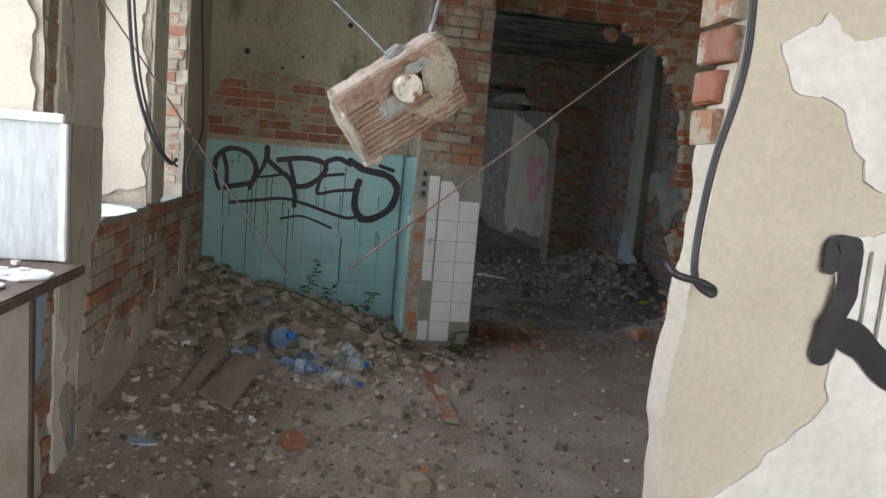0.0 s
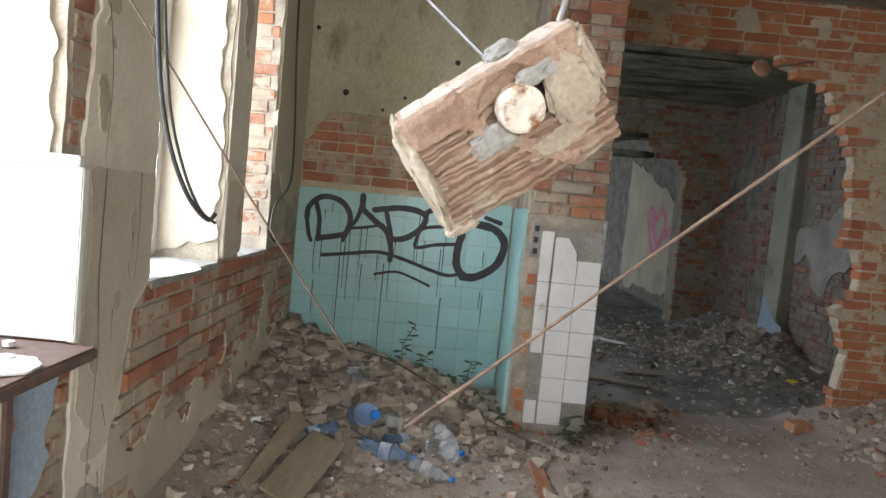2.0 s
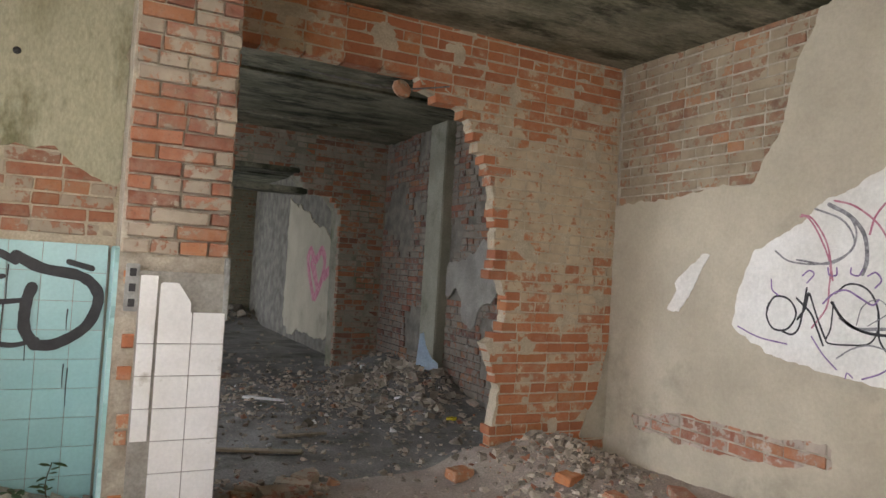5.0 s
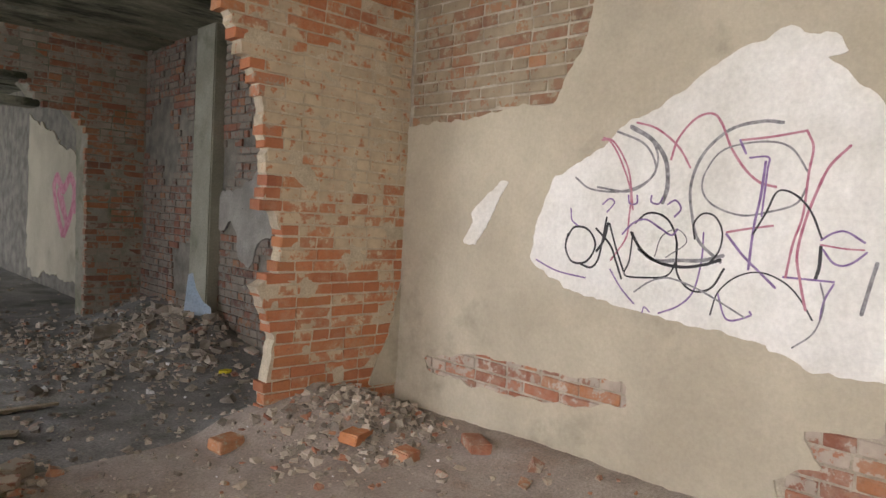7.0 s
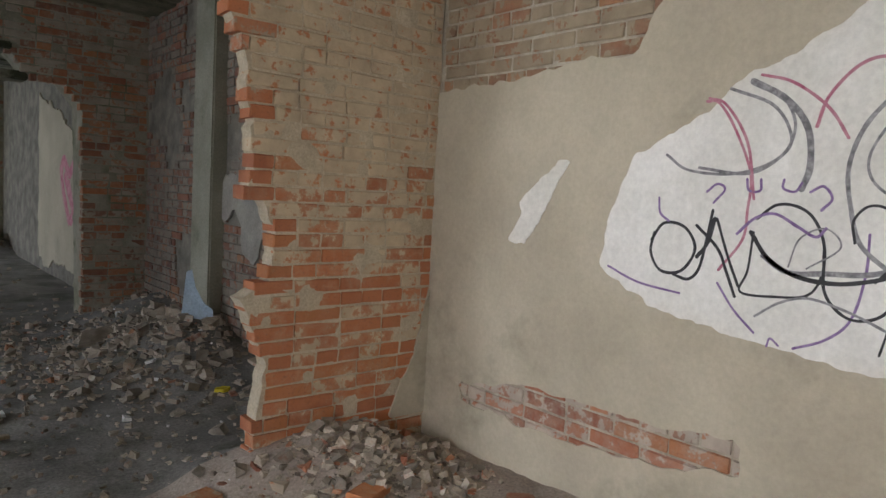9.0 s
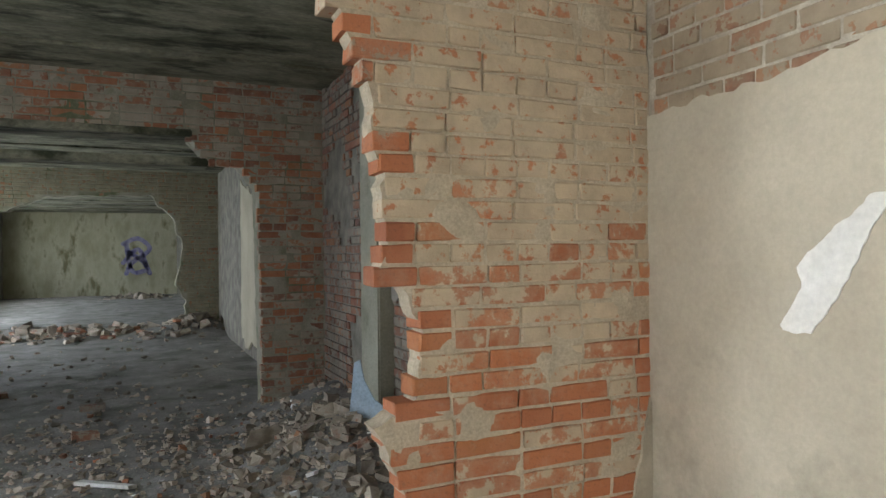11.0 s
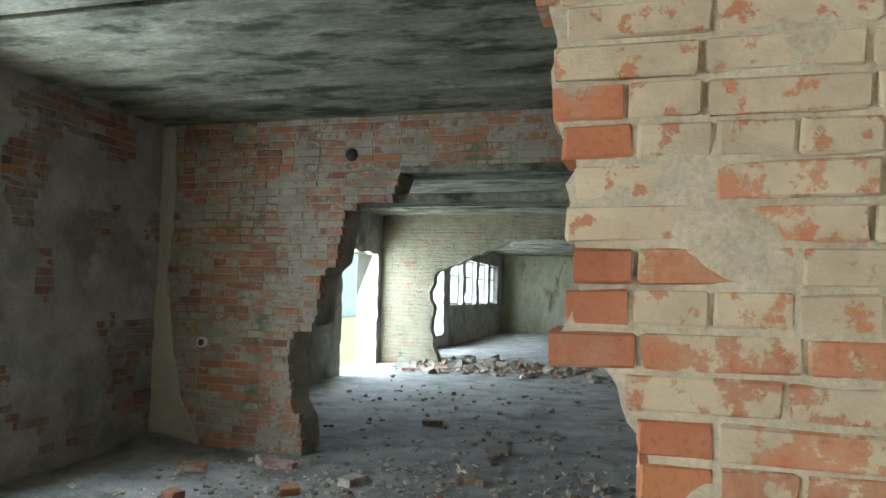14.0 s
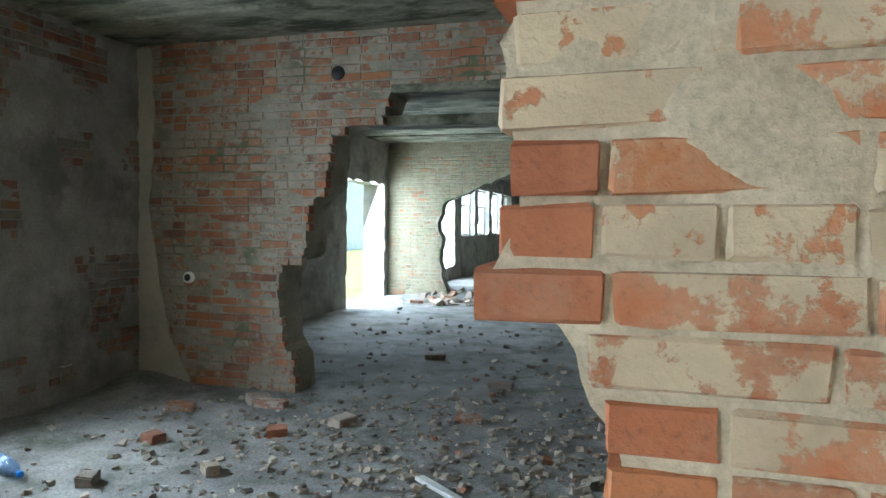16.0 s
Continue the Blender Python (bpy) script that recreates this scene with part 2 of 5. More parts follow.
M_LIME_CRUST = material("mortar_crust_cream", (0.34, 0.29, 0.215), (0.46, 0.40, 0.305), 14, bump=0.9, fine=110)
M_SPRAY = material("spray_black", (0.012, 0.012, 0.014), (0.03, 0.03, 0.032), 12, rough=0.5, bump=0.0)
M_SPRAY_GREY = material("spray_black_thin", (0.16, 0.155, 0.16), (0.34, 0.33, 0.33), 30, rough=0.7, bump=0.0)
M_SPRAY_RED = material("spray_crimson", (0.40, 0.10, 0.16), (0.55, 0.28, 0.32), 20, rough=0.7, bump=0.0)
M_SPRAY_PINK = material("spray_pink", (0.52, 0.13, 0.20), (0.66, 0.30, 0.35), 14, rough=0.7, bump=0.0)
M_SPRAY_PURPLE = material("spray_purple", (0.17, 0.09, 0.24), (0.32, 0.22, 0.40), 25, rough=0.7, bump=0.0)
M_SPRAY_VIOLET = material("spray_violet_faded", (0.16, 0.15, 0.33), (0.36, 0.34, 0.46), 7, rough=0.8, bump=0.0)
M_LEAF = material("leaf_green", (0.035, 0.07, 0.02), (0.07, 0.12, 0.035), 20, rough=0.6, bump=0.1)
M_STEM = material("stem_brown", (0.08, 0.06, 0.03), (0.13, 0.10, 0.05), 20)
M_GRASS = material("grass_outside", (0.06, 0.10, 0.025), (0.16, 0.19, 0.06), 2, bump=0.8)
M_OUTWALL = material("facade_pale", (0.60, 0.56, 0.46), (0.72, 0.68, 0.58), 2)


def plastic(name, colour, alpha):
    m = bpy.data.materials.new(name)
    m.use_nodes = True
    b = m.node_tree.nodes["Principled BSDF"]
    b.inputs["Base Color"].default_value, b.inputs["Roughness"].default_value = (*colour, 1), 0.12
    b.inputs["Transmission Weight"].default_value, b.inputs["IOR"].default_value = alpha, 1.2
    return m


M_BOTTLE_BLUE = plastic("plastic_blue", (0.42, 0.60, 0.86), 0.75)
M_BOTTLE_CLEAR = plastic("plastic_clear", (0.82, 0.88, 0.92), 0.8)
M_CAP = plastic("plastic_cap_blue", (0.03, 0.20, 0.62), 0.0)
M_LABEL = material("label_faded", (0.30, 0.36, 0.50), (0.46, 0.50, 0.58), 20, bump=0.0)
M_LABEL_DIM = material("label_dirty", (0.36, 0.35, 0.33), (0.52, 0.51, 0.48), 20, bump=0.0)
M_YELLOW = plastic("plastic_yellow", (0.70, 0.58, 0.05), 0.0)
M_PAPER = material("paper_white", (0.66, 0.66, 0.64), (0.80, 0.80, 0.78), 10, bump=0.3)
M_GLASS = plastic("window_glass", (0.95, 0.97, 0.97), 1.0)


# ---- mesh helpers ----
def raw(name, verts, faces, mat, parent=None, smooth=False):
    me = bpy.data.meshes.new(name)
    me.from_pydata([tuple(v) for v in verts], [], faces)
    me.materials.append(mat)
    if smooth:
        me.polygons.foreach_set("use_smooth", [True] * len(me.polygons))
    me.update()
    ob = new(name, me)
    if parent:
        ob.parent = parent
    return ob


def part(name, bm, mat, parent=None, label="", smooth=False):
    bmesh.ops.recalc_face_normals(bm, faces=bm.faces)
    me = bpy.data.meshes.new(name)
    bm.to_mesh(me)
    bm.free()
    me.materials.append(mat)
    if smooth:
        me.polygons.foreach_set("use_smooth", [True] * len(me.polygons))
    ob = new(name, me)
    if parent:
        ob.parent = parent
    if label:
        ob["label"] = label
    return ob


def box_bm(x0, x1, y0, y1, z0, z1, bevel=0.0, bm=None):
    bm = bm or bmesh.new()
    m = Matrix.Translation(((x0 + x1) / 2, (y0 + y1) / 2, (z0 + z1) / 2)) @ Matrix.Diagonal((abs(x1 - x0), abs(y1 - y0), abs(z1 - z0), 1))
    made = bmesh.ops.create_cube(bm, size=1, matrix=m)
    if bevel:
        edges = list({e for v in made["verts"] for e in v.link_edges})
        bmesh.ops.bevel(bm, geom=edges, offset=bevel, segments=2, affect="EDGES")
    return bm


def fbm(x, y, z=0.0, octaves=4):
    return noise.fractal(Vector((x, y, z)), 1.0, 2.0, octaves)


def sheet(name, field, u0, u1, v0, v1, cell, place, front, back, mat, parent=None, closed=False, rough=0.0):
    """A slab with a free outline: it fills where field(u, v) > 0, its face at depth front, its rim going to depth back."""
    nu, nv = max(1, round((u1 - u0) / cell)), max(1, round((v1 - v0) / cell))
    us, vs = [u0 + (u1 - u0) * i / nu for i in range(nu + 1)], [v0 + (v1 - v0) * j / nv for j in range(nv + 1)]
    f = [[field(u, v) for v in vs] for u in us]
    index, flat, faces = {}, [], []

    def at(key, u, v):
        if key not in index:
            index[key] = len(flat)
            flat.append((u, v))
        return index[key]

    for i in range(nu):
        for j in range(nv):
            ring = [(i, j), (i + 1, j), (i + 1, j + 1), (i, j + 1)]
            val = [f[a][b] for a, b in ring]
            if max(val) <= 0:
                continue
            poly = []
            for k in range(4):
                (a, b), (c, d) = ring[k], ring[(k + 1) % 4]
                p, q = val[k], val[(k + 1) % 4]
                if p > 0:
                    poly.append(at((a, b), us[a], vs[b]))
                if (p > 0) != (q > 0):
                    s = p / (p - q)
                    key = ((a, b), (c, d)) if (a, b) < (c, d) else ((c, d), (a, b))
                    poly.append(at(key, us[a] + s * (us[c] - us[a]), vs[b] + s * (vs[d] - vs[b])))
            if len(poly) > 2:
                faces.append(poly)
    count = {}
    for poly in faces:
        for k in range(len(poly)):
            a, b = poly[k], poly[(k + 1) % len(poly)]
            count[(a, b)] = 1
    rim = [(a, b) for a, b in count if (b, a) not in count]
    n = len(flat)
    verts = [place(u, v, front + (rough * fbm(u * 5, v * 5, u0) if rough else 0)) for u, v in flat] + [place(u, v, back) for u, v in flat]
    out = [tuple(p) for p in faces] + [(b, a, a + n, b + n) for a, b in rim]
    if closed:
        out += [tuple(k + n for k in reversed(p)) for p in faces]
    ob = raw(name, verts, out, mat, parent)
    bm = bmesh.new()
    bm.from_mesh(ob.data)
    bmesh.ops.delete(bm, geom=[v for v in bm.verts if not v.link_faces], context="VERTS")
    bmesh.ops.recalc_face_normals(bm, faces=bm.faces)
    bm.to_mesh(ob.data)
    bm.free()
    return ob


def inside(points, u, v):
    """Signed distance to a polygon's outline, positive inside."""
    best, odd = 1e9, False
    for k in range(len(points)):
        (ax, ay), (bx, by) = points[k], points[k - 1]
        dx, dy = bx - ax, by - ay
        s = max(0.0, min(1.0, ((u - ax) * dx + (v - ay) * dy) / (dx * dx + dy * dy + 1e-12)))
        best = min(best, math.hypot(u - ax - s * dx, v - ay - s * dy))
        if (ay > v) != (by > v) and u < (bx - ax) * (v - ay) / (by - ay) + ax:
            odd = not odd
    return best if odd else -best


def ragged(points, amount=0.03, grain=9.0, seed=0.0):
    return lambda u, v: inside(points, u, v) + amount * fbm(u * grain + seed, v * grain, seed)


def tube(name, points, radius, mat, parent=None, sides=8, rough=0.0):
    """A round bar or cable through the points."""
    pts = [Vector(p) for p in points]
    verts, faces = [], []
    for i, p in enumerate(pts):
        t = (pts[min(i + 1, len(pts) - 1)] - pts[max(i - 1, 0)]).normalized()
        a = t.cross(Vector((0.3, 0.2, 0.93)) if abs(t.z) < 0.9 else Vector((1, 0, 0))).normalized()
        b = t.cross(a)
        r = radius * (1 + rough * noise.noise(p * 30))
        verts += [p + r * (math.cos(6.2832 * k / sides) * a + math.sin(6.2832 * k / sides) * b) for k in range(sides)]
    for i in range(len(pts) - 1):
        for k in range(sides):
            m = (k + 1) % sides
            faces.append((i * sides + k, i * sides + m, (i + 1) * sides + m, (i + 1) * sides + k))
    faces += [tuple(reversed(range(sides))), tuple(range(len(verts) - sides, len(verts)))]
    return raw(name, verts, faces, mat, parent, True)


def smooth_line(points, steps=8):
    """A curve through the points (Catmull-Rom)."""
    p = [Vector(q) for q in points]
    p = [2 * p[0] - p[1]] + p + [2 * p[-1] - p[-2]]
    out = []
    for i in range(1, len(p) - 2):
        for k in range(steps):
            t = k / steps
            out.append(0.5 * (2 * p[i] + (p[i + 1] - p[i - 1]) * t + (2 * p[i - 1] - 5 * p[i] + 4 * p[i + 1] - p[i + 2]) * t * t + (3 * p[i] - p[i - 1] - 3 * p[i + 1] + p[i + 2]) * t ** 3))
    return out + [p[-2]]


def stroke(name, points, width, place, mat, parent, lift=0.004, steps=8, taper=0.0):
    """A sprayed line on a wall: a thin film of paint along a curve in the wall's plane."""
    line = smooth_line([(u, v, 0) for u, v in points], steps)
    verts, faces = [], []
    for i, p in enumerate(line):
        t = (line[min(i + 1, len(line) - 1)] - line[max(i - 1, 0)]).normalized()
        w = width / 2 * (1 + 0.16 * noise.noise(p * 25)) * (1 - taper * i / len(line))
        side = Vector((-t.y, t.x, 0)) * w
        for q in (p + side, p - side):
            verts.append(place(q.x, q.y, lift))
    for i in range(len(line) - 1):
        faces.append((2 * i, 2 * i + 1, 2 * i + 3, 2 * i + 2))
    for end, nxt in ((0, 1), (len(line) - 1, len(line) - 2)):
        p, t = line[end], (line[end] - line[nxt]).normalized()
        w = width / 2 * (1 - taper * end / len(line))
        fan = [p + w * (math.cos(a) * t + math.sin(a) * Vector((-t.y, t.x, 0))) for a in [math.pi * (k / 6 - 0.5) for k in range(7)]]
        base = len(verts)
        verts += [place(q.x, q.y, lift) for q in fan]
        faces.append(tuple(range(base, base + 7)))
    return raw(name, verts, faces, mat, parent)


# brick shapes shared by all the brick pieces: a block with chipped, uneven corners
COURSE, BRICK, HALF = 0.0735, 0.25, 0.12


def brick_mesh(length, seed, mat, depth=0.09):
    rng = random.Random(seed)
    bm = bmesh.new()
    bmesh.ops.create_cube(bm, size=1, matrix=Matrix.Diagonal((length, depth, 0.062, 1)))
    bmesh.ops.bevel(bm, geom=list(bm.edges), offset=0.004, segments=1, affect="EDGES")
    for v in bm.verts:
        v.co += Vector((rng.uniform(-1, 1) * 0.004, rng.uniform(-1, 1) * 0.003, rng.uniform(-1, 1) * 0.003))
        if rng.random() < 0.08:
            v.co.x, v.co.z = v.co.x * 0.97, v.co.z * 0.9
    me = bpy.data.meshes.new("brick")
    bm.to_mesh(me)
    bm.free()
    me.materials.append(mat)
    return me


BRICKS = {}


def brick_shape(kind, mat, rng):
    key = (kind, mat.name)
    if key not in BRICKS:
        BRICKS[key] = [brick_mesh(BRICK if kind == "long" else HALF if kind == "head" else 0.065, (100 if kind == "head" else 0) + s, mat) for s in range(6)]
    return rng.choice(BRICKS[key])


def lay(parent, mat, field, u0, u1, v0, v1, frame_m, seed, proud=0.006, limit=300, gone=0.0, far_name="brickwork", deep=0.0, edge=None, rise=0.0):
    """Lays courses of bricks where field(u, v) > 0, cut off where it ends. frame_m takes (u, depth, v) into the world, depth going into the wall.
    Bricks nearer than deep to the outline go through the wall's thickness."""
    rng = random.Random(seed)
    made, joined_v, joined_f = 0, [], []
    row = math.ceil((v0 - rise) / COURSE)
    while row * COURSE + rise < v1:
        v = row * COURSE + COURSE / 2 + rise
        u = u0 - (0.131 if row % 2 else 0.0) - rng.uniform(0, 0.03)
        headers = row % 4 == 3
        while u < u1:
            kind = "head" if headers or rng.random() < 0.14 else "long"
            ln = BRICK if kind == "long" else HALF
            on = [k for k in range(11) if u0 <= u + ln * k / 10 <= u1 and field(u + ln * k / 10, v) > 0]
            size = ln * (on[-1] - on[0]) / 10 if on else 0
            if size > 0.03 and rng.random() >= gone:
                c = u + ln * (on[0] + on[-1]) / 20
                through_wall = deep and field(c, v) < deep
                d = 0.06 if through_wall else 0.045
                m = frame_m @ pose(c, d - proud + rng.uniform(-0.004, 0.004), v, rng.uniform(-1, 1), rng.uniform(-0.7, 0.7), rng.uniform(-1, 1)) @ Matrix.Diagonal((size / ln, d / 0.045, 1, 1))
                shape = brick_shape(kind, edge if through_wall and edge and rng.random() < 0.8 else mat, rng)
                if made < limit:
                    ob = new("brick", shape)
                    ob.parent, ob.matrix_basis = parent, m
                    made += 1
                else:
                    base = len(joined_v)
                    joined_v += [m @ w.co for w in shape.vertices]
                    joined_f += [tuple(base + k for k in p.vertices) for p in shape.polygons]
            u += ln + 0.011
        row += 1
    if joined_v:
        tagged(raw(far_name, joined_v, joined_f, mat, parent), kind="stuff")


def structure(ob, label):
    return tagged(ob, label, "", "", "structure")


# ---- plan ----
CEIL = 3.06
XL, XR = -0.95, 4.14
YA, YP = 5.6, 4.9
YB, YC, YEND = 10.05, 17.6, 31.5
XL2, XR2, XL3, XR3 = -1.3, 4.0, -1.8, 3.85


def on_a(u, v, d):
    return (u, YA - d, v)


def on_right(u, v, d):
    return (XR - d, u, v)


def on_left(u, v, d):
    return (XL + d, u, v)


def on_b(u, v, d):
    return (u, YB - d, v)


FRAME_A = Matrix.Translation((0, YA, 0))
FRAME_B = Matrix.Translation((0, YB, 0))
FRAME_R = Matrix.Translation((XR, 0, 0)) @ Matrix(((0, 1, 0, 0), (1, 0, 0, 0), (0, 0, 1, 0), (0, 0, 0, 1)))
FRAME_L = Matrix.Translation((XL, 0, 0)) @ Matrix(((0, -1, 0, 0), (1, 0, 0, 0), (0, 0, 1, 0), (0, 0, 0, 1)))


# floor: beaten dirt over a slab, heaped with rubble along the walls
def bump(x, y, cx, cy, rx, ry, h):
    return h * math.exp(-((x - cx) / rx) ** 2 - ((y - cy) / ry) ** 2)


def ground_height(x, y):
    h = 0.016 * fbm(x * 1.1, y * 1.1) + 0.012 * fbm(x * 5, y * 5, 3) + 0.008 * fbm(x * 17, y * 17, 5)
    h += 0.30 * math.exp(-((x - XL) / 0.38) ** 2) * (1 if 2.4 < y < 5.8 else 0.15 if y < 2.4 else 0) * min(1, max(0, (y - 1.5) / 2.6))
    h += bump(x, y, -0.3, 5.45, 0.8, 0.6, 0.25) + 0.05 * max(0, fbm(x * 4, y * 4, 2)) * (1 if y > 4.2 and y < 5.6 and x < 0.7 else 0.15)
    h += bump(x, y, 3.5, 5.42, 0.42, 0.42, 0.27) + bump(x, y, 3.05, 5.7, 0.3, 0.3, 0.10)
    h += bump(x, y, XR, 3.6, 0.42, 2.2, 0.12)
    h += bump(x, y, 3.75, 8.2, 0.6, 0.8, 0.36) + bump(x, y, 4.0, 9.6, 0.5, 0.7, 0.3)
    h += bump(x, y, -1.2, 9.9, 0.35, 0.4, 0.10)
    h += bump(x, y, 0.2, 17.9, 2.2, 0.6, 0.16) + bump(x, y, 3.4, 17.2, 0.7, 0.6, 0.3)
    return h


xs = [-2.3 + 0.05 * i for i in range(132)]
ys = [-2.6 + 0.05 * i for i in range(256)] + [10.3 + 0.25 * i for i in range(88)]
floor_v = [(x, y, ground_height(x, y)) for y in ys for x in xs]
nx = len(xs)


def floor_sheet(name, mat, label, keep):
    rows = [j for j in range(len(ys) - 1) if keep(ys[j])]
    lo, hi = rows[0], rows[-1] + 1
    quads = [(j * nx + i, j * nx + i + 1, (j + 1) * nx + i + 1, (j + 1) * nx + i) for j in range(hi - lo) for i in range(nx - 1)]
    structure(raw(name, floor_v[lo * nx:(hi + 1) * nx], quads, mat, None, True), label)


floor_sheet("floor", M_DIRT, "dusty grey-brown floor strewn with plaster dirt and grit", lambda y: y < 5.72)
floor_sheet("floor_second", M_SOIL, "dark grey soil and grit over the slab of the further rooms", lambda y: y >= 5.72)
structure(part("ground", box_bm(-60, XL3 - 0.45, -40, 70, -0.35, -0.12), M_GRASS), "sunlit overgrown grass outside the windows")

# ceiling of long concrete planks with open joints
ceil_bm = bmesh.new()
for k in range(60):
    y0 = -2.7 + 0.6 * k
    if y0 > YEND:
        break
    dz = 0.012 * math.sin(k * 2.1)
    box_bm(-2.4, 4.7, y0, y0 + 0.588, CEIL + dz, CEIL + 0.2, 0.006, ceil_bm)
box_bm(-2.6, 4.9, -2.9, 32, CEIL + 0.19, CEIL + 0.3, 0, ceil_bm)
structure(part("ceiling", ceil_bm, M_CONCRETE), "bare concrete plank ceiling, mossy and black with damp")

# cross wall with the broken wide opening
OPEN_A = [(1.1, -0.2), (1.1, 2.66), (1.8, 2.70), (2.34, 2.70), (2.40, 2.60), (2.72, 2.50), (2.80, 2.36), (2.90, 2.2), (2.96, 2.1), (2.99, 1.98), (2.98, 1.86), (3.02, 1.72), (3.02, 1.6), (3.035, 1.5), (3.0, 1.42), (3.0, 1.37), (3.08, 1.35), (3.12, 1.28), (3.15, 1.2), (3.14, 1.0), (2.98, 0.91), (3.05, 0.75), (3.12, 0.6), (3.08, 0.3), (3.1, -0.2)]


def field_a(u, v):
    return -inside(OPEN_A, u, v) + 0.01 * fbm(u * 14, v * 14) + 0.022 * noise.noise((math.floor(v / COURSE) * 1.7, 3.3, 0.5))


wall_a = structure(sheet("wall_cross_near", lambda u, v: field_a(u, v) - 0.11, XL - 0.4, XR + 0.1, -0.1, CEIL + 0.05, 0.04, on_a, -0.03, -0.235, M_MORTAR_LIME, closed=True),
                   "broken brick cross wall with a wide ragged opening")
sheet("mortar_bed", lambda u, v: field_a(u, v) - 0.022, XL, XR, -0.05, CEIL + 0.04, 0.03, on_a, -0.004, -0.10, M_MORTAR_LIME, wall_a, closed=True, rough=0.013)
wall_right = structure(part("wall_right", box_bm(XR + 0.003, XR + 0.4, -2.6, YA + 0.25, -0.1, CEIL + 0.05), M_MORTAR), "long brick wall under peeling ochre plaster")

# window wall of the first room: openings at y 0.6-2.5, 3.1-3.9, 4.2-4.8
WIN_1 = [(0.6, 2.51, 0.95, 2.75), (3.10, 3.9, 1.02, 2.75), (4.22, 4.78, 1.02, 2.62)]


def field_left(u, v):
    return min([9] + [-inside([(a, c), (b, c), (b, d), (a, d)], u, v) for a, b, c, d in WIN_1])


wall_left = structure(sheet("wall_left", lambda u, v: field_left(u, v) + 0.006 * fbm(u * 12, v * 12), -2.6, YA + 0.25, -0.1, CEIL + 0.05, 0.04, on_left, -0.002, -0.42, M_MORTAR, closed=True, rough=0.012),
                      "brick window wall with peeling cream plaster piers")
# plaster left on the piers between the windows
PIER_A = [(2.620, 2.9), (2.650, 1.9), (2.600, 1.5), (2.660, 1.25), (2.620, 0.8), (2.600, 0.3), (2.630, 0.0), (2.790, 0.0), (2.830, 0.45), (2.930, 0.7), (2.970, 0.95), (3.100, 1.05), (3.095, 2.9)]
sheet("plaster", ragged(PIER_A, 0.02, 10, 2), 2.43, 3.13, 0, 2.95, 0.025, on_left, 0.012, -0.02, M_CREAM, wall_left)
PIER_B = [(3.91, 2.9), (3.91, 1.04), (4.2, 1.06), (4.21, 2.9)]
sheet("plaster", ragged(PIER_B, 0.012, 10, 5), 3.88, 4.24, 1.0, 2.95, 0.025, on_left, 0.012, -0.02, M_CREAM, wall_left)
CORNER = [(4.79, 3.05), (4.8, 1.5), (4.95, 1.5), (5.1, 1.35), (5.35, 1.3), (5.58, 1.4), (5.58, 3.05)]
sheet("plaster", ragged(CORNER, 0.03, 8, 7), 4.78, 5.6, 1.1, 3.05, 0.03, on_left, 0.012, -0.02, M_PLASTER, wall_left)
# the older, darker paint below shoulder height, and peeled spots on the piers
sheet("dado_paint", lambda u, v: min(inside(PIER_A, u, v) - 0.015, 1.42 - v, v - 0.55 - 0.15 * fbm(u * 7, v * 7)) + 0.012 * fbm(u * 15, v * 15, 3), 2.58, 3.13, 0.3, 1.45, 0.02, on_left, 0.0155, 0.01, M_JAMB, wall_left)
sheet("dado_paint", lambda u, v: min(inside(PIER_B, u, v) - 0.008, 1.42 - v), 3.9, 4.22, 1.0, 1.45, 0.02, on_left, 0.0155, 0.01, M_JAMB, wall_left)
for k, (u, v, ru, rv) in enumerate([(2.71, 2.05, 0.05, 0.2), (2.69, 1.62, 0.03, 0.08), (3.03, 1.9, 0.04, 0.12), (2.73, 0.85, 0.03, 0.06), (2.85, 1.0, 0.025, 0.04), (2.93, 1.25, 0.02, 0.05), (2.71, 0.35, 0.06, 0.12), (4.05, 2.2, 0.06, 0.15), (4.12, 1.25, 0.03, 0.06)]):
    sheet("peeled_spot", lambda a, b, u=u, v=v, ru=ru, rv=rv: 1 - math.hypot((a - u) / ru, (b - v) / rv) + 0.7 * fbm(a * 16, b * 16, k), u - 0.12, u + 0.12, v - 0.3, v + 0.3, 0.015, on_left, 0.0175, 0.01, M_PLASTER, wall_left)
for pts in ([(2.730, 1.42), (2.720, 1.1), (2.740, 0.85), (2.715, 0.5), (2.730, 0.2)], [(2.820, 0.98), (2.820, 0.88)], [(2.930, 1.22), (2.940, 1.14)], [(2.910, 1.12), (2.930, 1.06)], [(2.790, 0.68), (2.820, 0.60)], [(2.785, 0.46), (2.800, 0.38)], [(2.750, 0.32), (2.790, 0.22), (2.770, 0.05)], [(2.970, 1.42), (2.975, 1.2), (2.960, 1.05)], [(2.690, 1.9), (2.730, 1.7), (2.715, 1.45)]):
    stroke("crack", pts, 0.007, on_left, M_MORTAR_DARK, wall_left, 0.0185, 6, 0.7)
sheet("torn_hole", ragged([(2.730, 0.42), (2.810, 0.40), (2.830, 0.15), (2.750, 0.08), (2.720, 0.2)], 0.02, 16, 9), 2.68, 2.90, 0.05, 0.5, 0.015, on_left, 0.0165, 0.01, M_CEMENT_GREY, wall_left)
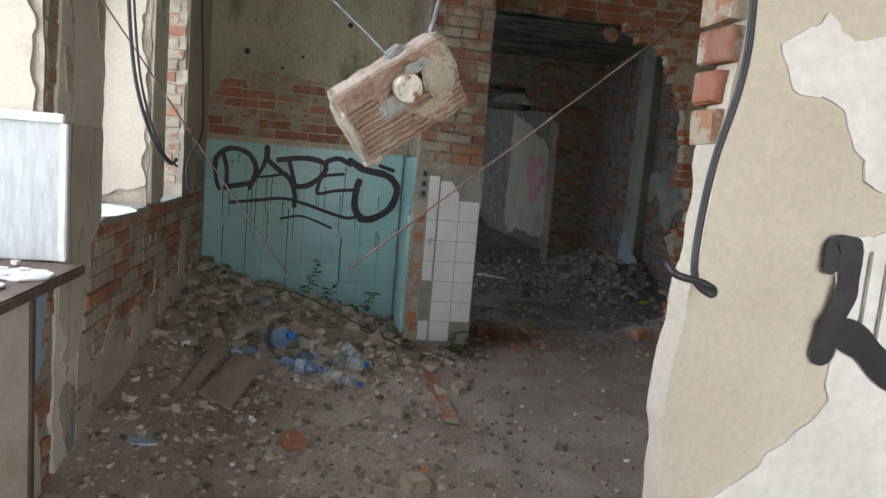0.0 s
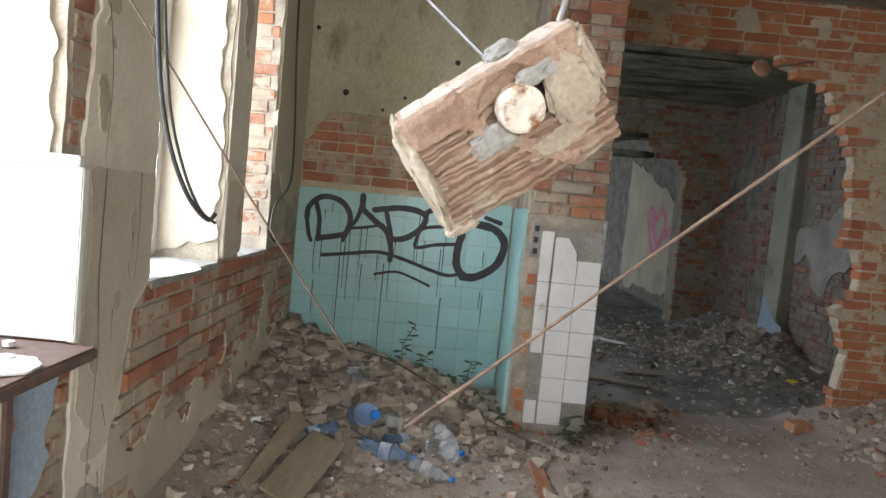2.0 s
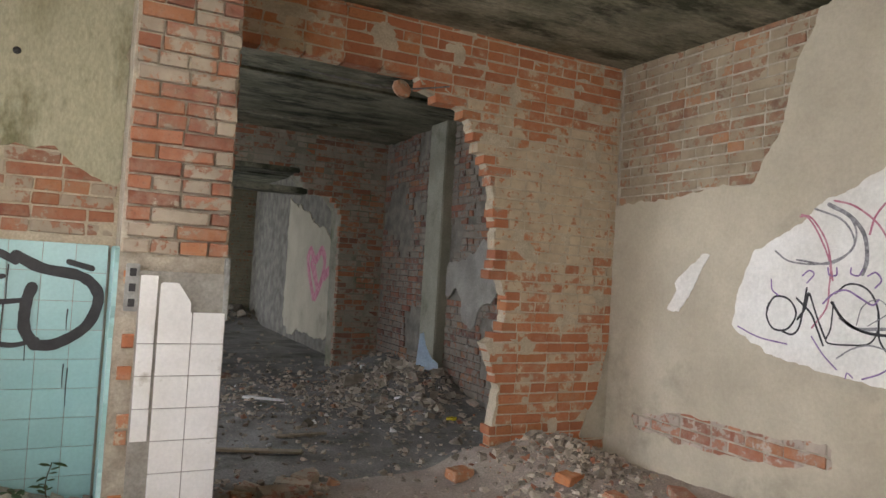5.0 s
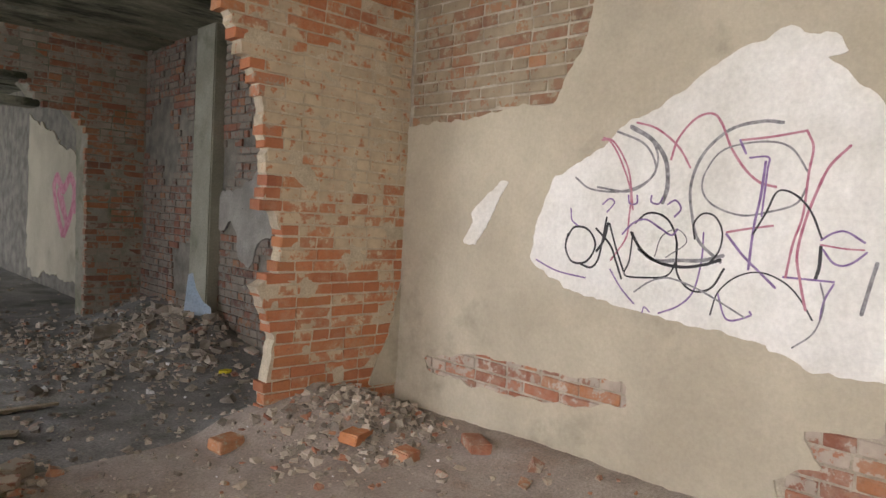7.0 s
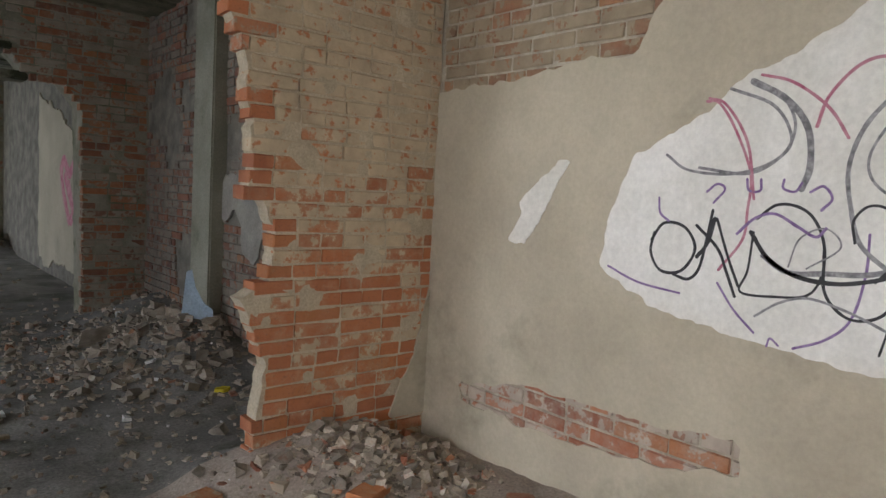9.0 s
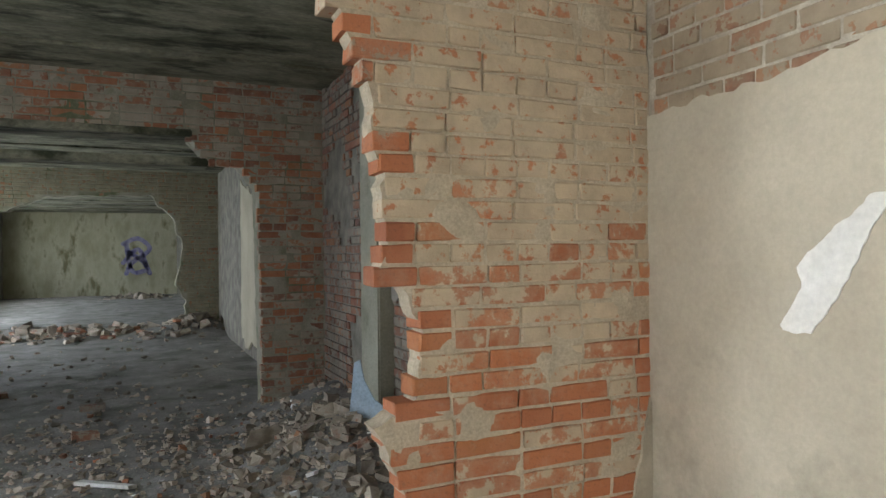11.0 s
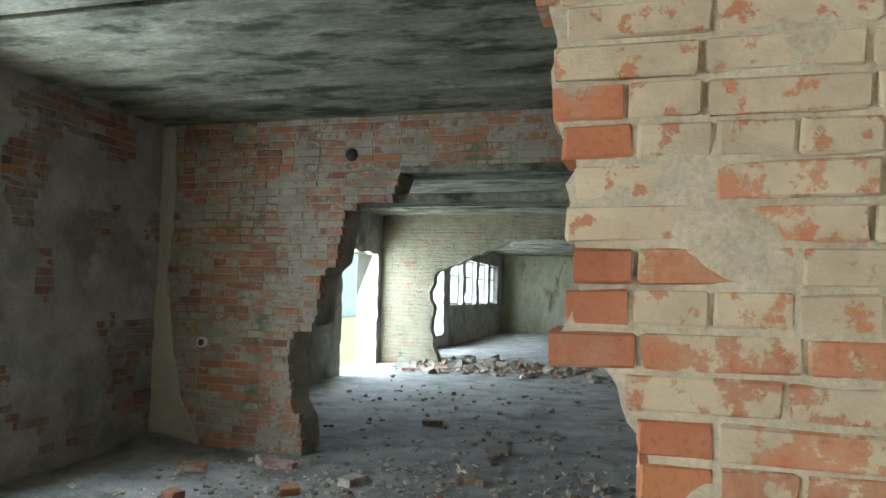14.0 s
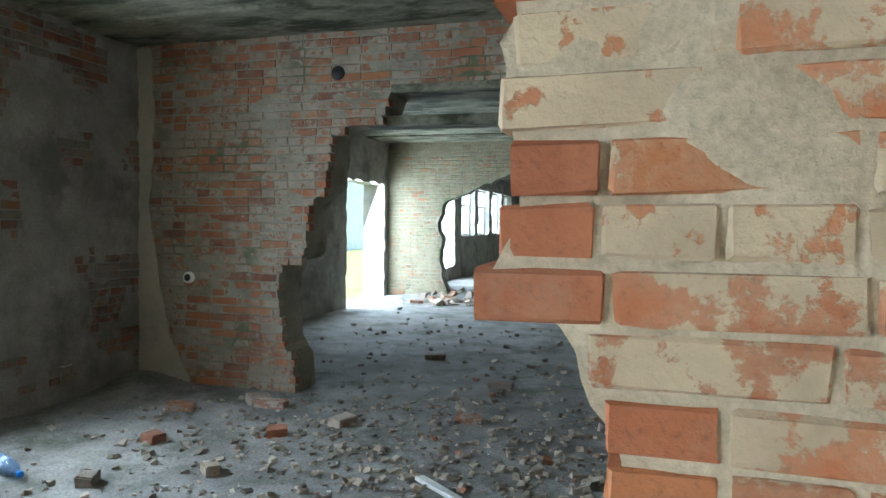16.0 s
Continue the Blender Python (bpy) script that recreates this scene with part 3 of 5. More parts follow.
# white plaster on the window reveals
for k, (a, b, c, d) in enumerate(WIN_1[:2]):
    rev = ragged([(-0.40, c), (-0.02, c + 0.12), (-0.02, c + 0.7), (-0.06, c + 1.25), (0.0, d), (-0.40, d)], 0.03, 9, k * 3.0)
    sheet("reveal_plaster", rev, -0.42, 0.02, c, d, 0.025, lambda u, v, w, b=b: (XL + u, b - w, v), 0.012, 0.0, M_JAMB, wall_left)
SMEAR = lambda u, v: 0.04 - 0.42 * (v - 0.40) + 0.3 * fbm(u * 2.2, v * 2.2, 6) + 0.05 * fbm(u * 12, v * 12)
sheet("plaster_rest", SMEAR, 2.85, 5.58, 0.0, 0.85, 0.03, on_left, 0.014, -0.016, M_PLASTER, wall_left, rough=0.006)
lay(wall_left, M_BRICK, lambda u, v: (-1 if u < 3.08 and inside(PIER_A, u, v) > -0.02 else 1) if (2.53 < u < 2.63 or 2.73 < u) and v < 1.0 - 0.1 * (u < 2.63) else -1, 2.53, 5.55, 0.0, 1.02, FRAME_L, 11, 0.01)
lay(wall_left, M_BRICK, lambda u, v: 1 if inside(PIER_A, u, v) < 0.0 and fbm(2, v * 3.5) > -0.25 else -1, 2.52, 2.66, 1.0, 2.9, FRAME_L, 12, 0.004)
lay(wall_left, M_BRICK, lambda u, v: 1, -0.42, -0.01, 1.05, 2.6, Matrix.Translation((XL, 4.78, 0)), 13, 0.006)


def window_unit(name, y0, y1, z0, z1, mullions, x):
    """A wooden casement window with peeling white paint."""
    root = structure(new(name), "weathered white wooden casement window, panes mostly gone")
    part("window_frame", box_bm(x - 0.04, x + 0.04, y0, y0 + 0.06, z0, z1, 0.006), M_WHITEWOOD, root)
    part("window_frame", box_bm(x - 0.04, x + 0.04, y1 - 0.06, y1, z0, z1, 0.006), M_WHITEWOOD, root)
    part("window_frame", box_bm(x - 0.04, x + 0.04, y0 + 0.06, y1 - 0.06, z0, z0 + 0.06, 0.006), M_WHITEWOOD, root)
    part("window_frame", box_bm(x - 0.04, x + 0.04, y0 + 0.06, y1 - 0.06, z1 - 0.06, z1, 0.006), M_WHITEWOOD, root)
    for k in range(mullions):
        y = y0 + (y1 - y0) * (k + 1) / (mullions + 1)
        part("mullion", box_bm(x - 0.035, x + 0.035, y - 0.035, y + 0.035, z0 + 0.06, z1 - 0.06, 0.005), M_WHITEWOOD, root)
    part("transom", box_bm(x - 0.03, x + 0.03, y0 + 0.06, y1 - 0.06, z0 + 0.62 * (z1 - z0) - 0.025, z0 + 0.62 * (z1 - z0) + 0.025, 0.005), M_WHITEWOOD, root)
    return root


window_unit("window_1", 0.62, 2.49, 0.97, 2.74, 2, XL - 0.3)
window_unit("window_2", 3.12, 3.88, 1.04, 2.74, 1, XL - 0.33)
window_unit("window_3", 4.24, 4.76, 1.04, 2.6, 0, XL - 0.33)

# partition that the walk passes, with its torn jamb
YJ = 1.15
JAMB = [(0.630, -0.1), (0.645, 0.5), (0.670, 0.8), (0.650, 1.0), (0.680, 1.25), (0.685, 1.45), (0.705, 1.6), (0.715, 1.72), (0.705, 2.1), (0.715, 3.1), (4.2, 3.1), (4.2, -0.1)]
wall_jamb = structure(sheet("wall_partition", ragged(JAMB, 0.01, 14, 3), 0.5, XR + 0.05, -0.1, CEIL + 0.03, 0.03, lambda u, v, d: (u, YJ - d, v), 0.0, -0.07, M_JAMB, closed=True, rough=0.004),
                      "broken partition wall under cream oil paint")
JAMB_WHITE = [(0.78, 1.66), (0.87, 1.72), (0.93, 1.68), (1.3, 1.8), (1.5, 1.3), (1.06, 1.42), (0.99, 1.43), (0.93, 1.56), (0.82, 1.58)]
sheet("bare_patch", ragged(JAMB_WHITE, 0.02, 14, 9), 0.7, 1.55, 1.1, 1.9, 0.012, lambda u, v, d: (u, YJ - d, v), 0.006, 0.0, M_PAINT, wall_jamb)
JAMB_LOW = [(0.63, 0.75), (0.68, 0.72), (0.9, 0.9), (0.99, 1.0), (0.96, 1.3), (1.02, 1.34), (1.5, 1.33), (1.5, 0.4), (0.62, 0.4)]
sheet("bare_patch", ragged(JAMB_LOW, 0.02, 12, 19), 0.6, 1.55, 0.35, 1.4, 0.012, lambda u, v, d: (u, YJ - d, v), 0.006, 0.0, M_PAINT, wall_jamb)
lay(wall_jamb, M_BRICK, lambda u, v: 1, 0.0, 0.125, 1.45, 3.0, Matrix.Translation((0.715, YJ, 0)) @ Matrix(((0, 1, 0, 0), (1, 0, 0, 0), (0, 0, 1, 0), (0, 0, 0, 1))), 15, 0.035)

# pier beside the opening: brick core, turquoise return, white tiles on its face
pier_core = structure(part("wall_pier", box_bm(0.625, 1.095, YP + 0.016, YA + 0.25, -0.1, CEIL + 0.04), M_MORTAR), "brick pier with a torn edge and white tiles")
FRAME_P = Matrix.Translation((0, YP, 0))
lay(pier_core, M_BRICK, lambda u, v: 1, 0.63, 1.1, 1.33, CEIL, FRAME_P, 16, 0.008)
lay(pier_core, M_BRICK_LIME, lambda u, v: 0.72 - u if u > 0.655 - 0.03 * fbm(3, v * 9) else -1, 0.6, 0.715, 0.0, 1.3, FRAME_P, 17, 0.0)
lay(pier_core, M_BRICK, lambda u, v: 1, YP + 0.03, YA + 0.2, 0.0, CEIL, Matrix.Translation((1.1, 0, 0)) @ Matrix(((0, -1, 0, 0), (1, 0, 0, 0), (0, 0, 1, 0), (0, 0, 0, 1))), 18, 0.006)
part("render_coat", box_bm(0.715, 1.108, YP - 0.012, YP + 0.03, 0.05, 1.32), M_CEMENT, pier_core)
TILE = 0.15
tile_bm = box_bm(-TILE / 2 + 0.002, TILE / 2 - 0.002, -0.004, 0.004, -TILE / 2 + 0.002, TILE / 2 - 0.002, 0.0015)
tile_ob = part("tile", tile_bm, M_WHITETILE, pier_core)
tile_mesh = tile_ob.data
bpy.data.objects.remove(tile_ob)
narrow_bm = box_bm(-0.036, 0.036, -0.004, 0.004, -TILE / 2 + 0.002, TILE / 2 - 0.002, 0.0015)
narrow_ob = part("tile", narrow_bm, M_WHITETILE, pier_core)
narrow_mesh = narrow_ob.data
bpy.data.objects.remove(narrow_ob)
for r in range(7):
    z = 0.15 + TILE * r
    for c, x in enumerate((0.765, 0.88, 1.03)):
        if (r in (1, 2) and c == 0) or (r == 0 and c == 2):
            continue
        ob = new("tile", narrow_mesh if c == 0 else tile_mesh)
        ob.parent, ob.matrix_basis = pier_core, pose(x if c else 0.757, YP - 0.017, z + 0.01, 0, 0, 0)
for x0, x1, top in ((0.72, 0.794, 1.30), (0.806, 0.945, 1.27)):
    pts = [(x0, 1.09), (x1, 1.09), (x1, top - (0.09 if x1 > 0.9 else 0)), (x1 - 0.06, top), (x0, top)]
    sheet("tile", lambda u, v, p=pts: inside(p, u, v), x0, x1, 1.08, 1.31, 0.012, lambda u, v, d: (u, YP - d, v), 0.021, 0.012, M_WHITETILE, pier_core)
part("pipe_chase", box_bm(1.09, 1.115, YP - 0.02, YP + 0.02, 1.1, 1.4, 0.004), M_CEMENT_GREY, pier_core)

# turquoise tiled niche wall with plaster and bare bricks above
TT = 0.1535
part("tile_bed", box_bm(XL, 0.6, YA - 0.012, YA + 0.02, 0, 1.43), M_CEMENT, wall_a)
teal_bm = box_bm(-TT / 2 + 0.0015, TT / 2 - 0.0015, -0.004, 0.004, -TT / 2 + 0.0015, TT / 2 - 0.0015, 0.001)
teal_ob = part("tile", teal_bm, M_TEAL, wall_a)
teal_mesh = teal_ob.data
bpy.data.objects.remove(teal_ob)
for r in range(9):
    for c in range(10):
        ob = new("tile", teal_mesh)
        ob.parent, ob.matrix_basis = wall_a, pose(XL + TT * (c + 0.55), YA - 0.017, 1.43 - TT * (r + 0.5), 0, 0, 0)
RETURN = [(YP + 0.02, 1.42), (YP + 0.03, 1.15), (YP + 0.12, 1.0), (YP + 0.1, 0.7), (YP + 0.16, 0.4), (YP + 0.1, 0.0), (YA, 0.0), (YA, 1.42)]
sheet("side_tiles", ragged(RETURN, 0.015, 14, 6), YP, YA, 0, 1.43, 0.02, lambda u, v, d: (0.625 - d, u, v), 0.02, 0.0, M_TEAL, pier_core)
UPPER = [(XL, 3.05), (XL, 1.72), (-0.90, 1.78), (-0.78, 1.98), (-0.3, 1.97), (0.0, 1.92), (0.3, 1.93), (0.45, 1.8), (0.62, 1.75), (0.62, 3.05)]
sheet("plaster", ragged(UPPER, 0.025, 9, 21), XL, 0.63, 1.6, 3.05, 0.03, on_a, 0.014, -0.016, M_PLASTER_GREEN, wall_a)
lay(wall_a, M_BRICK, lambda u, v: 1 if v > 1.44 and inside(UPPER, u, v) < 0.03 else -1, XL, 0.62, 1.44, 2.1, FRAME_A, 21, 0.006)
lay(wall_a, M_BRICK_LIME, lambda u, v: field_a(u, v) if u > 1.08 else -1, 1.08, XR, 0, CEIL, FRAME_A, 22, 0.002, 330, deep=0.10, edge=M_BRICK_RAW, rise=0.037)


# right-hand wall: ochre plaster, bare brick above and at its foot, a white limewashed patch
BARE_TOP = [(5.7, 1.99), (5.3, 2.0), (4.95, 2.02), (4.6, 2.06), (4.35, 2.05), (4.28, 2.2), (4.2, 2.35), (4.1, 2.7), (3.9, 3.2), (5.7, 3.2)]
BARE_LOW = [(5.31, 0.43), (4.79, 0.55), (4.39, 0.55), (4.09, 0.55), (3.79, 0.57), (3.78, 0.45), (4.14, 0.38), (4.62, 0.34), (5.26, 0.35)]
BARE_END = [(2.95, 0.56), (2.64, 0.6), (2.62, 0.7), (2.5, 0.71), (2.47, 0.56), (2.3, 0.62), (2.1, 0.6), (2.1, 0.45), (2.5, 0.42), (2.75, 0.24), (3.0, 0.2), (3.05, 0.32), (2.85, 0.42)]
PLASTER_R = lambda u, v: min(-inside(BARE_TOP, u, v), -inside(BARE_LOW, u, v), -inside(BARE_END, u, v)) + 0.03 * fbm(u * 8, v * 8, 4)
sheet("plaster", PLASTER_R, YJ + 0.1, YA, 0, CEIL, 0.035, on_right, 0.014, -0.016, M_PLASTER, wall_right, rough=0.003)
lay(wall_right, M_BRICK_BROWN, lambda u, v: 1 if inside(BARE_TOP, u, v) > -0.05 else -1, 3.8, 5.58, 1.95, CEIL, FRAME_R, 31, 0.004, 180)
lay(wall_right, M_BRICK_DUST, lambda u, v: 1 if inside(BARE_END, u, v) > -0.04 else -1, 2.1, 3.0, 0.0, 0.75, FRAME_R, 33, 0.004)
lay(wall_right, M_BRICK_DUST, lambda u, v: 1 if inside(BARE_LOW, u, v) > -0.04 else -1, 3.3, 5.4, 0.0, 0.55, FRAME_R, 32, 0.004)
PEEL_R = [(2.7, 1.67), (2.71, 1.6), (2.61, 1.49), (2.53, 1.32), (2.52, 1.39), (2.41, 1.38), (2.41, 1.54), (2.53, 1.6), (2.62, 1.63)]
PEEL_R_TOP = [(2.96, 2.15), (2.75, 1.96), (2.6, 1.73), (2.51, 1.73), (2.53, 1.93), (2.48, 2.1)]
WHITE_R = [(4.46, 1.17), (4.40, 1.45), (4.32, 1.64), (4.1, 1.75), (3.86, 1.92), (3.6, 2.05), (3.4, 2.2), (3.1, 2.3), (2.9, 2.2), (2.75, 2.05), (2.5, 2.2), (2.0, 2.1), (2.0, 0.8), (2.32, 0.81), (2.42, 0.65), (2.5, 0.77), (2.55, 0.89), (2.65, 0.84), (2.9, 0.82), (3.2, 0.92), (3.7, 0.95), (4.2, 1.03)]
sheet("limewash", lambda u, v: min(inside(WHITE_R, u, v), -inside(PEEL_R, u, v), -inside(PEEL_R_TOP, u, v)) + 0.025 * fbm(u * 9 + 41, v * 9, 41), 1.95, 4.55, 0.7, 2.4, 0.02, on_right, 0.019, 0.014, M_PAINT, wall_right)
SPLASH = [(4.72, 1.62), (4.66, 1.62), (4.78, 1.40), (4.90, 1.22), (5.02, 1.22), (4.93, 1.36), (4.95, 1.42)]
sheet("limewash", ragged(SPLASH, 0.012, 20, 44), 4.6, 5.1, 1.15, 1.7, 0.015, on_right, 0.019, 0.014, M_PAINT, wall_right)

FILLET = [(4.14, 1.0), (4.09, 0.8), (4.04, 0.55), (3.95, 0.38), (3.88, 0.2), (4.14, 0.2)]
sheet("plaster", ragged(FILLET, 0.015, 10, 12), 3.85, 4.14, 0.2, 1.05, 0.02, on_a, 0.013, 0.0, M_PLASTER, wall_a, rough=0.004)
# bare grey plaster, loose wire and its black box at the wall's end
for k, pts in enumerate(([(2.50, 1.38), (2.40, 1.37), (2.42, 1.1), (2.47, 0.95), (2.49, 1.1)], [(2.44, 0.84), (2.36, 0.82), (2.30, 0.72), (2.34, 0.64), (2.43, 0.66)], [(2.30, 1.75), (2.2, 1.72), (2.18, 1.55), (2.30, 1.52), (2.36, 1.62)])):
    sheet("peeled_spot", ragged(pts, 0.012, 18, 60 + k), 2.15, 2.55, 0.6, 1.8, 0.012, on_right, 0.0225, 0.014, M_PLASTER, wall_right)
for k, pts in enumerate(([(2.46, 1.35), (2.47, 1.2), (2.44, 1.05), (2.47, 0.9), (2.45, 0.7), (2.46, 0.58)],)):
    stroke("crack", pts, 0.006, on_right, M_MORTAR_DARK, wall_right, 0.0236, 6, 0.6)

# unseen closing walls behind the walk's start, with a gap for the fill lamp
structure(part("wall_back", box_bm(XL - 0.4, XR + 0.4, -2.9, -2.6, -0.1, 0.6), M_CREAM), "unseen cream back wall below the fill lamp's gap")
part("wall_back_upper", box_bm(XL - 0.4, XR + 0.4, -2.9, -2.6, 2.6, CEIL + 0.05), M_CREAM)
structure(bpy.data.objects["wall_back_upper"], "unseen cream back wall above the fill lamp's gap")

# second room
WIN_2 = (7.0, 8.17, 1.0, 2.44)
wall_left2 = structure(sheet("wall_left_second", lambda u, v: -inside([(WIN_2[0], WIN_2[2]), (WIN_2[1], WIN_2[2]), (WIN_2[1], WIN_2[3]), (WIN_2[0], WIN_2[3])], u, v), YA + 0.25, YB + 0.3, -0.1, CEIL + 0.05, 0.05,
                             lambda u, v, d: (XL2 + d, u, v), 0, -0.5, M_PLASTER_GREY, closed=True, rough=0.02), "dark grey plastered window wall with bare bricks showing")
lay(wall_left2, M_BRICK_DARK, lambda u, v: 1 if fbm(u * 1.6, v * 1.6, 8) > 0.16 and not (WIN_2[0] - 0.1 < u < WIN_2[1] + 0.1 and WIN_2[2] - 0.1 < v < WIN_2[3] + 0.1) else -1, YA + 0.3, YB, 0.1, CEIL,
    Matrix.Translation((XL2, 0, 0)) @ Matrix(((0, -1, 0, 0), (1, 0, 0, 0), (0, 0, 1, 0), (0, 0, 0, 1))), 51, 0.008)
lay(wall_left2, M_BRICK_LIME, lambda u, v: 1, -0.45, -0.02, 1.0, 2.44, Matrix.Translation((XL2, WIN_2[1], 0)), 52, 0.006)
window_unit("window_4", 7.02, 8.14, 1.02, 2.42, 1, XL2 - 0.2)
wall_right2 = structure(part("wall_right_second", box_bm(XR2 + 0.012, XR2 + 0.4, YA + 0.25, YB + 0.02, -0.1, CEIL + 0.05), M_MORTAR_DARK), "dark brick wall with rests of plaster")
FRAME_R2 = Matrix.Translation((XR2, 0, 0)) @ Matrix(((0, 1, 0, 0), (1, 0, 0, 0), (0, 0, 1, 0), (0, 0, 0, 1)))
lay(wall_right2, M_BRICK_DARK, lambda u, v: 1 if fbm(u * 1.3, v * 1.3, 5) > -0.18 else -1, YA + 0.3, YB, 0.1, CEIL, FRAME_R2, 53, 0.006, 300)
sheet("plaster", lambda u, v: 0.1 - abs(v - 1.25) * 0.25 - abs(u - 7.5) * 0.12 + 0.12 * fbm(u * 2.5, v * 2.5, 2), 6.0, 8.5, 0.3, 2.6, 0.05, lambda u, v, d: (XR2 - d, u, v), 0.02, 0.0, M_PLASTER_GREY, wall_right2)
structure(part("pilaster", box_bm(XR2 - 0.12, XR2 + 0.02, 8.1, 8.5, 0, CEIL, 0.012), M_PLASTER_DIM), "smooth plastered pilaster strip on the dark wall")

OPEN_B = [(0.35, -0.2), (0.3, 0.3), (0.2, 0.45), (0.16, 0.9), (0.2, 1.1), (0.42, 1.15), (0.45, 1.6), (0.6, 1.75), (0.67, 2.24), (1.1, 2.28), (1.2, 2.55), (2.7, 2.57), (2.95, 2.3), (3.2, 2.3), (3.36, 2.1), (3.38, 1.0), (3.4, -0.2)]
field_b = lambda u, v: -inside(OPEN_B, u, v) + 0.012 * fbm(u * 14, v * 14)
wall_b = structure(sheet("wall_cross_far", lambda u, v: field_b(u, v) - 0.03, XL2 - 0.2, XR2 + 0.2, -0.1, CEIL + 0.05, 0.05, on_b, -0.002, -0.4, M_MORTAR_MOSS, closed=True, rough=0.006),
                   "broken brick cross wall of the second room")
lay(wall_b, M_BRICK_FAR, lambda u, v: 1 if field_b(u, v) > 0 else -1, XL2, XR2, 0, CEIL, FRAME_B, 54, 0.002, 420, deep=0.1)
part("lintel", box_bm(1.18, 2.8, YB - 0.03, YB + 0.38, 2.535, 2.60, 0.01), M_CONCRETE, wall_b)
part("lintel", box_bm(0.6, 2.95, YB + 0.1, YB + 0.39, 2.29, 2.37, 0.01), M_CONCRETE, wall_b)

COVE = [(XL2, 3.05), (-1.16, 3.05), (-1.12, 2.4), (-1.17, 1.6), (-1.08, 0.9), (-0.95, 0.4), (-0.72, 0.0), (XL2, 0.0)]
sheet("plaster_cove", ragged(COVE, 0.02, 8, 4), XL2, -0.6, 0, 3.05, 0.04, on_b, 0.02, 0.0, M_PLASTER, wall_b, rough=0.015)

# third room and the long hall behind it
OPENINGS_3 = [(13.3, 14.55, 1.0, 2.0), (15.65, 17.4, -0.2, 2.25), (20.4, 22.5, 0.35, 2.2), (23.2, 24.7, 1.15, 2.55), (25.1, 26.6, 1.15, 2.55), (27.0, 28.5, 1.15, 2.55), (28.9, 30.3, 1.15, 2.55)]
field_3 = lambda u, v: min(-inside([(a, c), (b, c), (b, d), (a, d)], u, v) for a, b, c, d in OPENINGS_3) + 0.05 * fbm(u * 3, v * 3) * (u < 22.8)
wall_left3 = structure(sheet("wall_left_hall", field_3, YB + 0.3, YEND + 0.3, -0.1, CEIL + 0.05, 0.08, lambda u, v, d: (XL3 + d, u, v), 0, -0.45, M_PLASTER_GREY, closed=True, rough=0.03),
                       "ruined window wall of the hall with a bright doorway")
structure(part("wall_return", box_bm(XL3, XL2, YB + 0.3, YB + 0.39, -0.1, CEIL), M_PLASTER_GREY), "short plastered wall return")
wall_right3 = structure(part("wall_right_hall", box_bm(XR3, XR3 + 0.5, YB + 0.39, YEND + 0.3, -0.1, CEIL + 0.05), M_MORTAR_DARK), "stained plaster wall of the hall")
WHITE_3 = [(11.6, 0.3), (11.5, 1.2), (11.6, 1.75), (12.2, 1.95), (13.0, 2.2), (13.8, 2.45), (14.4, 2.6), (14.4, 0.1)]
sheet("plaster", ragged(WHITE_3, 0.12, 3, 2), 11.2, 14.5, 0.05, 2.7, 0.05, lambda u, v, d: (XR3 - d, u, v), 0.02, 0.0, M_PLASTER, wall_right3)
OPEN_C = [(-0.62, 0.3), (-0.72, 0.8), (-0.66, 1.15), (-0.76, 1.5), (-0.62, 1.9), (0.1, 2.2), (0.9, 2.55), (2.6, 2.6), (3.0, 2.2), (3.2, 1.6), (3.05, 1.0), (3.25, 0.6), (3.1, -0.2), (-0.4, -0.2)]
wall_c = structure(sheet("wall_cross_hall", lambda u, v: -inside(OPEN_C, u, v) + 0.06 * fbm(u * 4, v * 4), XL3, XR3, -0.1, CEIL + 0.05, 0.06, lambda u, v, d: (u, YC - d, v), 0, -0.25, M_MORTAR_MOSS, closed=True),
                   "half-collapsed brick cross wall of the hall")
lay(wall_c, M_BRICK_MOSS, lambda u, v: 1 if -inside(OPEN_C, u, v) + 0.06 * fbm(u * 4, v * 4) > 0.03 else -1, XL3, XR3, 0, CEIL, Matrix.Translation((0, YC, 0)), 55, 0.006, 120)
wall_end = structure(part("wall_end", box_bm(XL3 - 0.4, XR3 + 0.5, YEND, YEND + 0.3, -0.1, CEIL + 0.05), M_PLASTER_GREEN), "damp-stained end wall of the hall")
for k, (a, b, c, d) in enumerate(OPENINGS_3[3:]):
    window_unit("window_%d" % (5 + k), a, b, c, d, 1, XL3 - 0.2)
structure(part("outer_wall", box_bm(-14, -13.5, -10, 45, -0.12, 4.5), M_OUTWALL), "pale sunlit building across the yard")

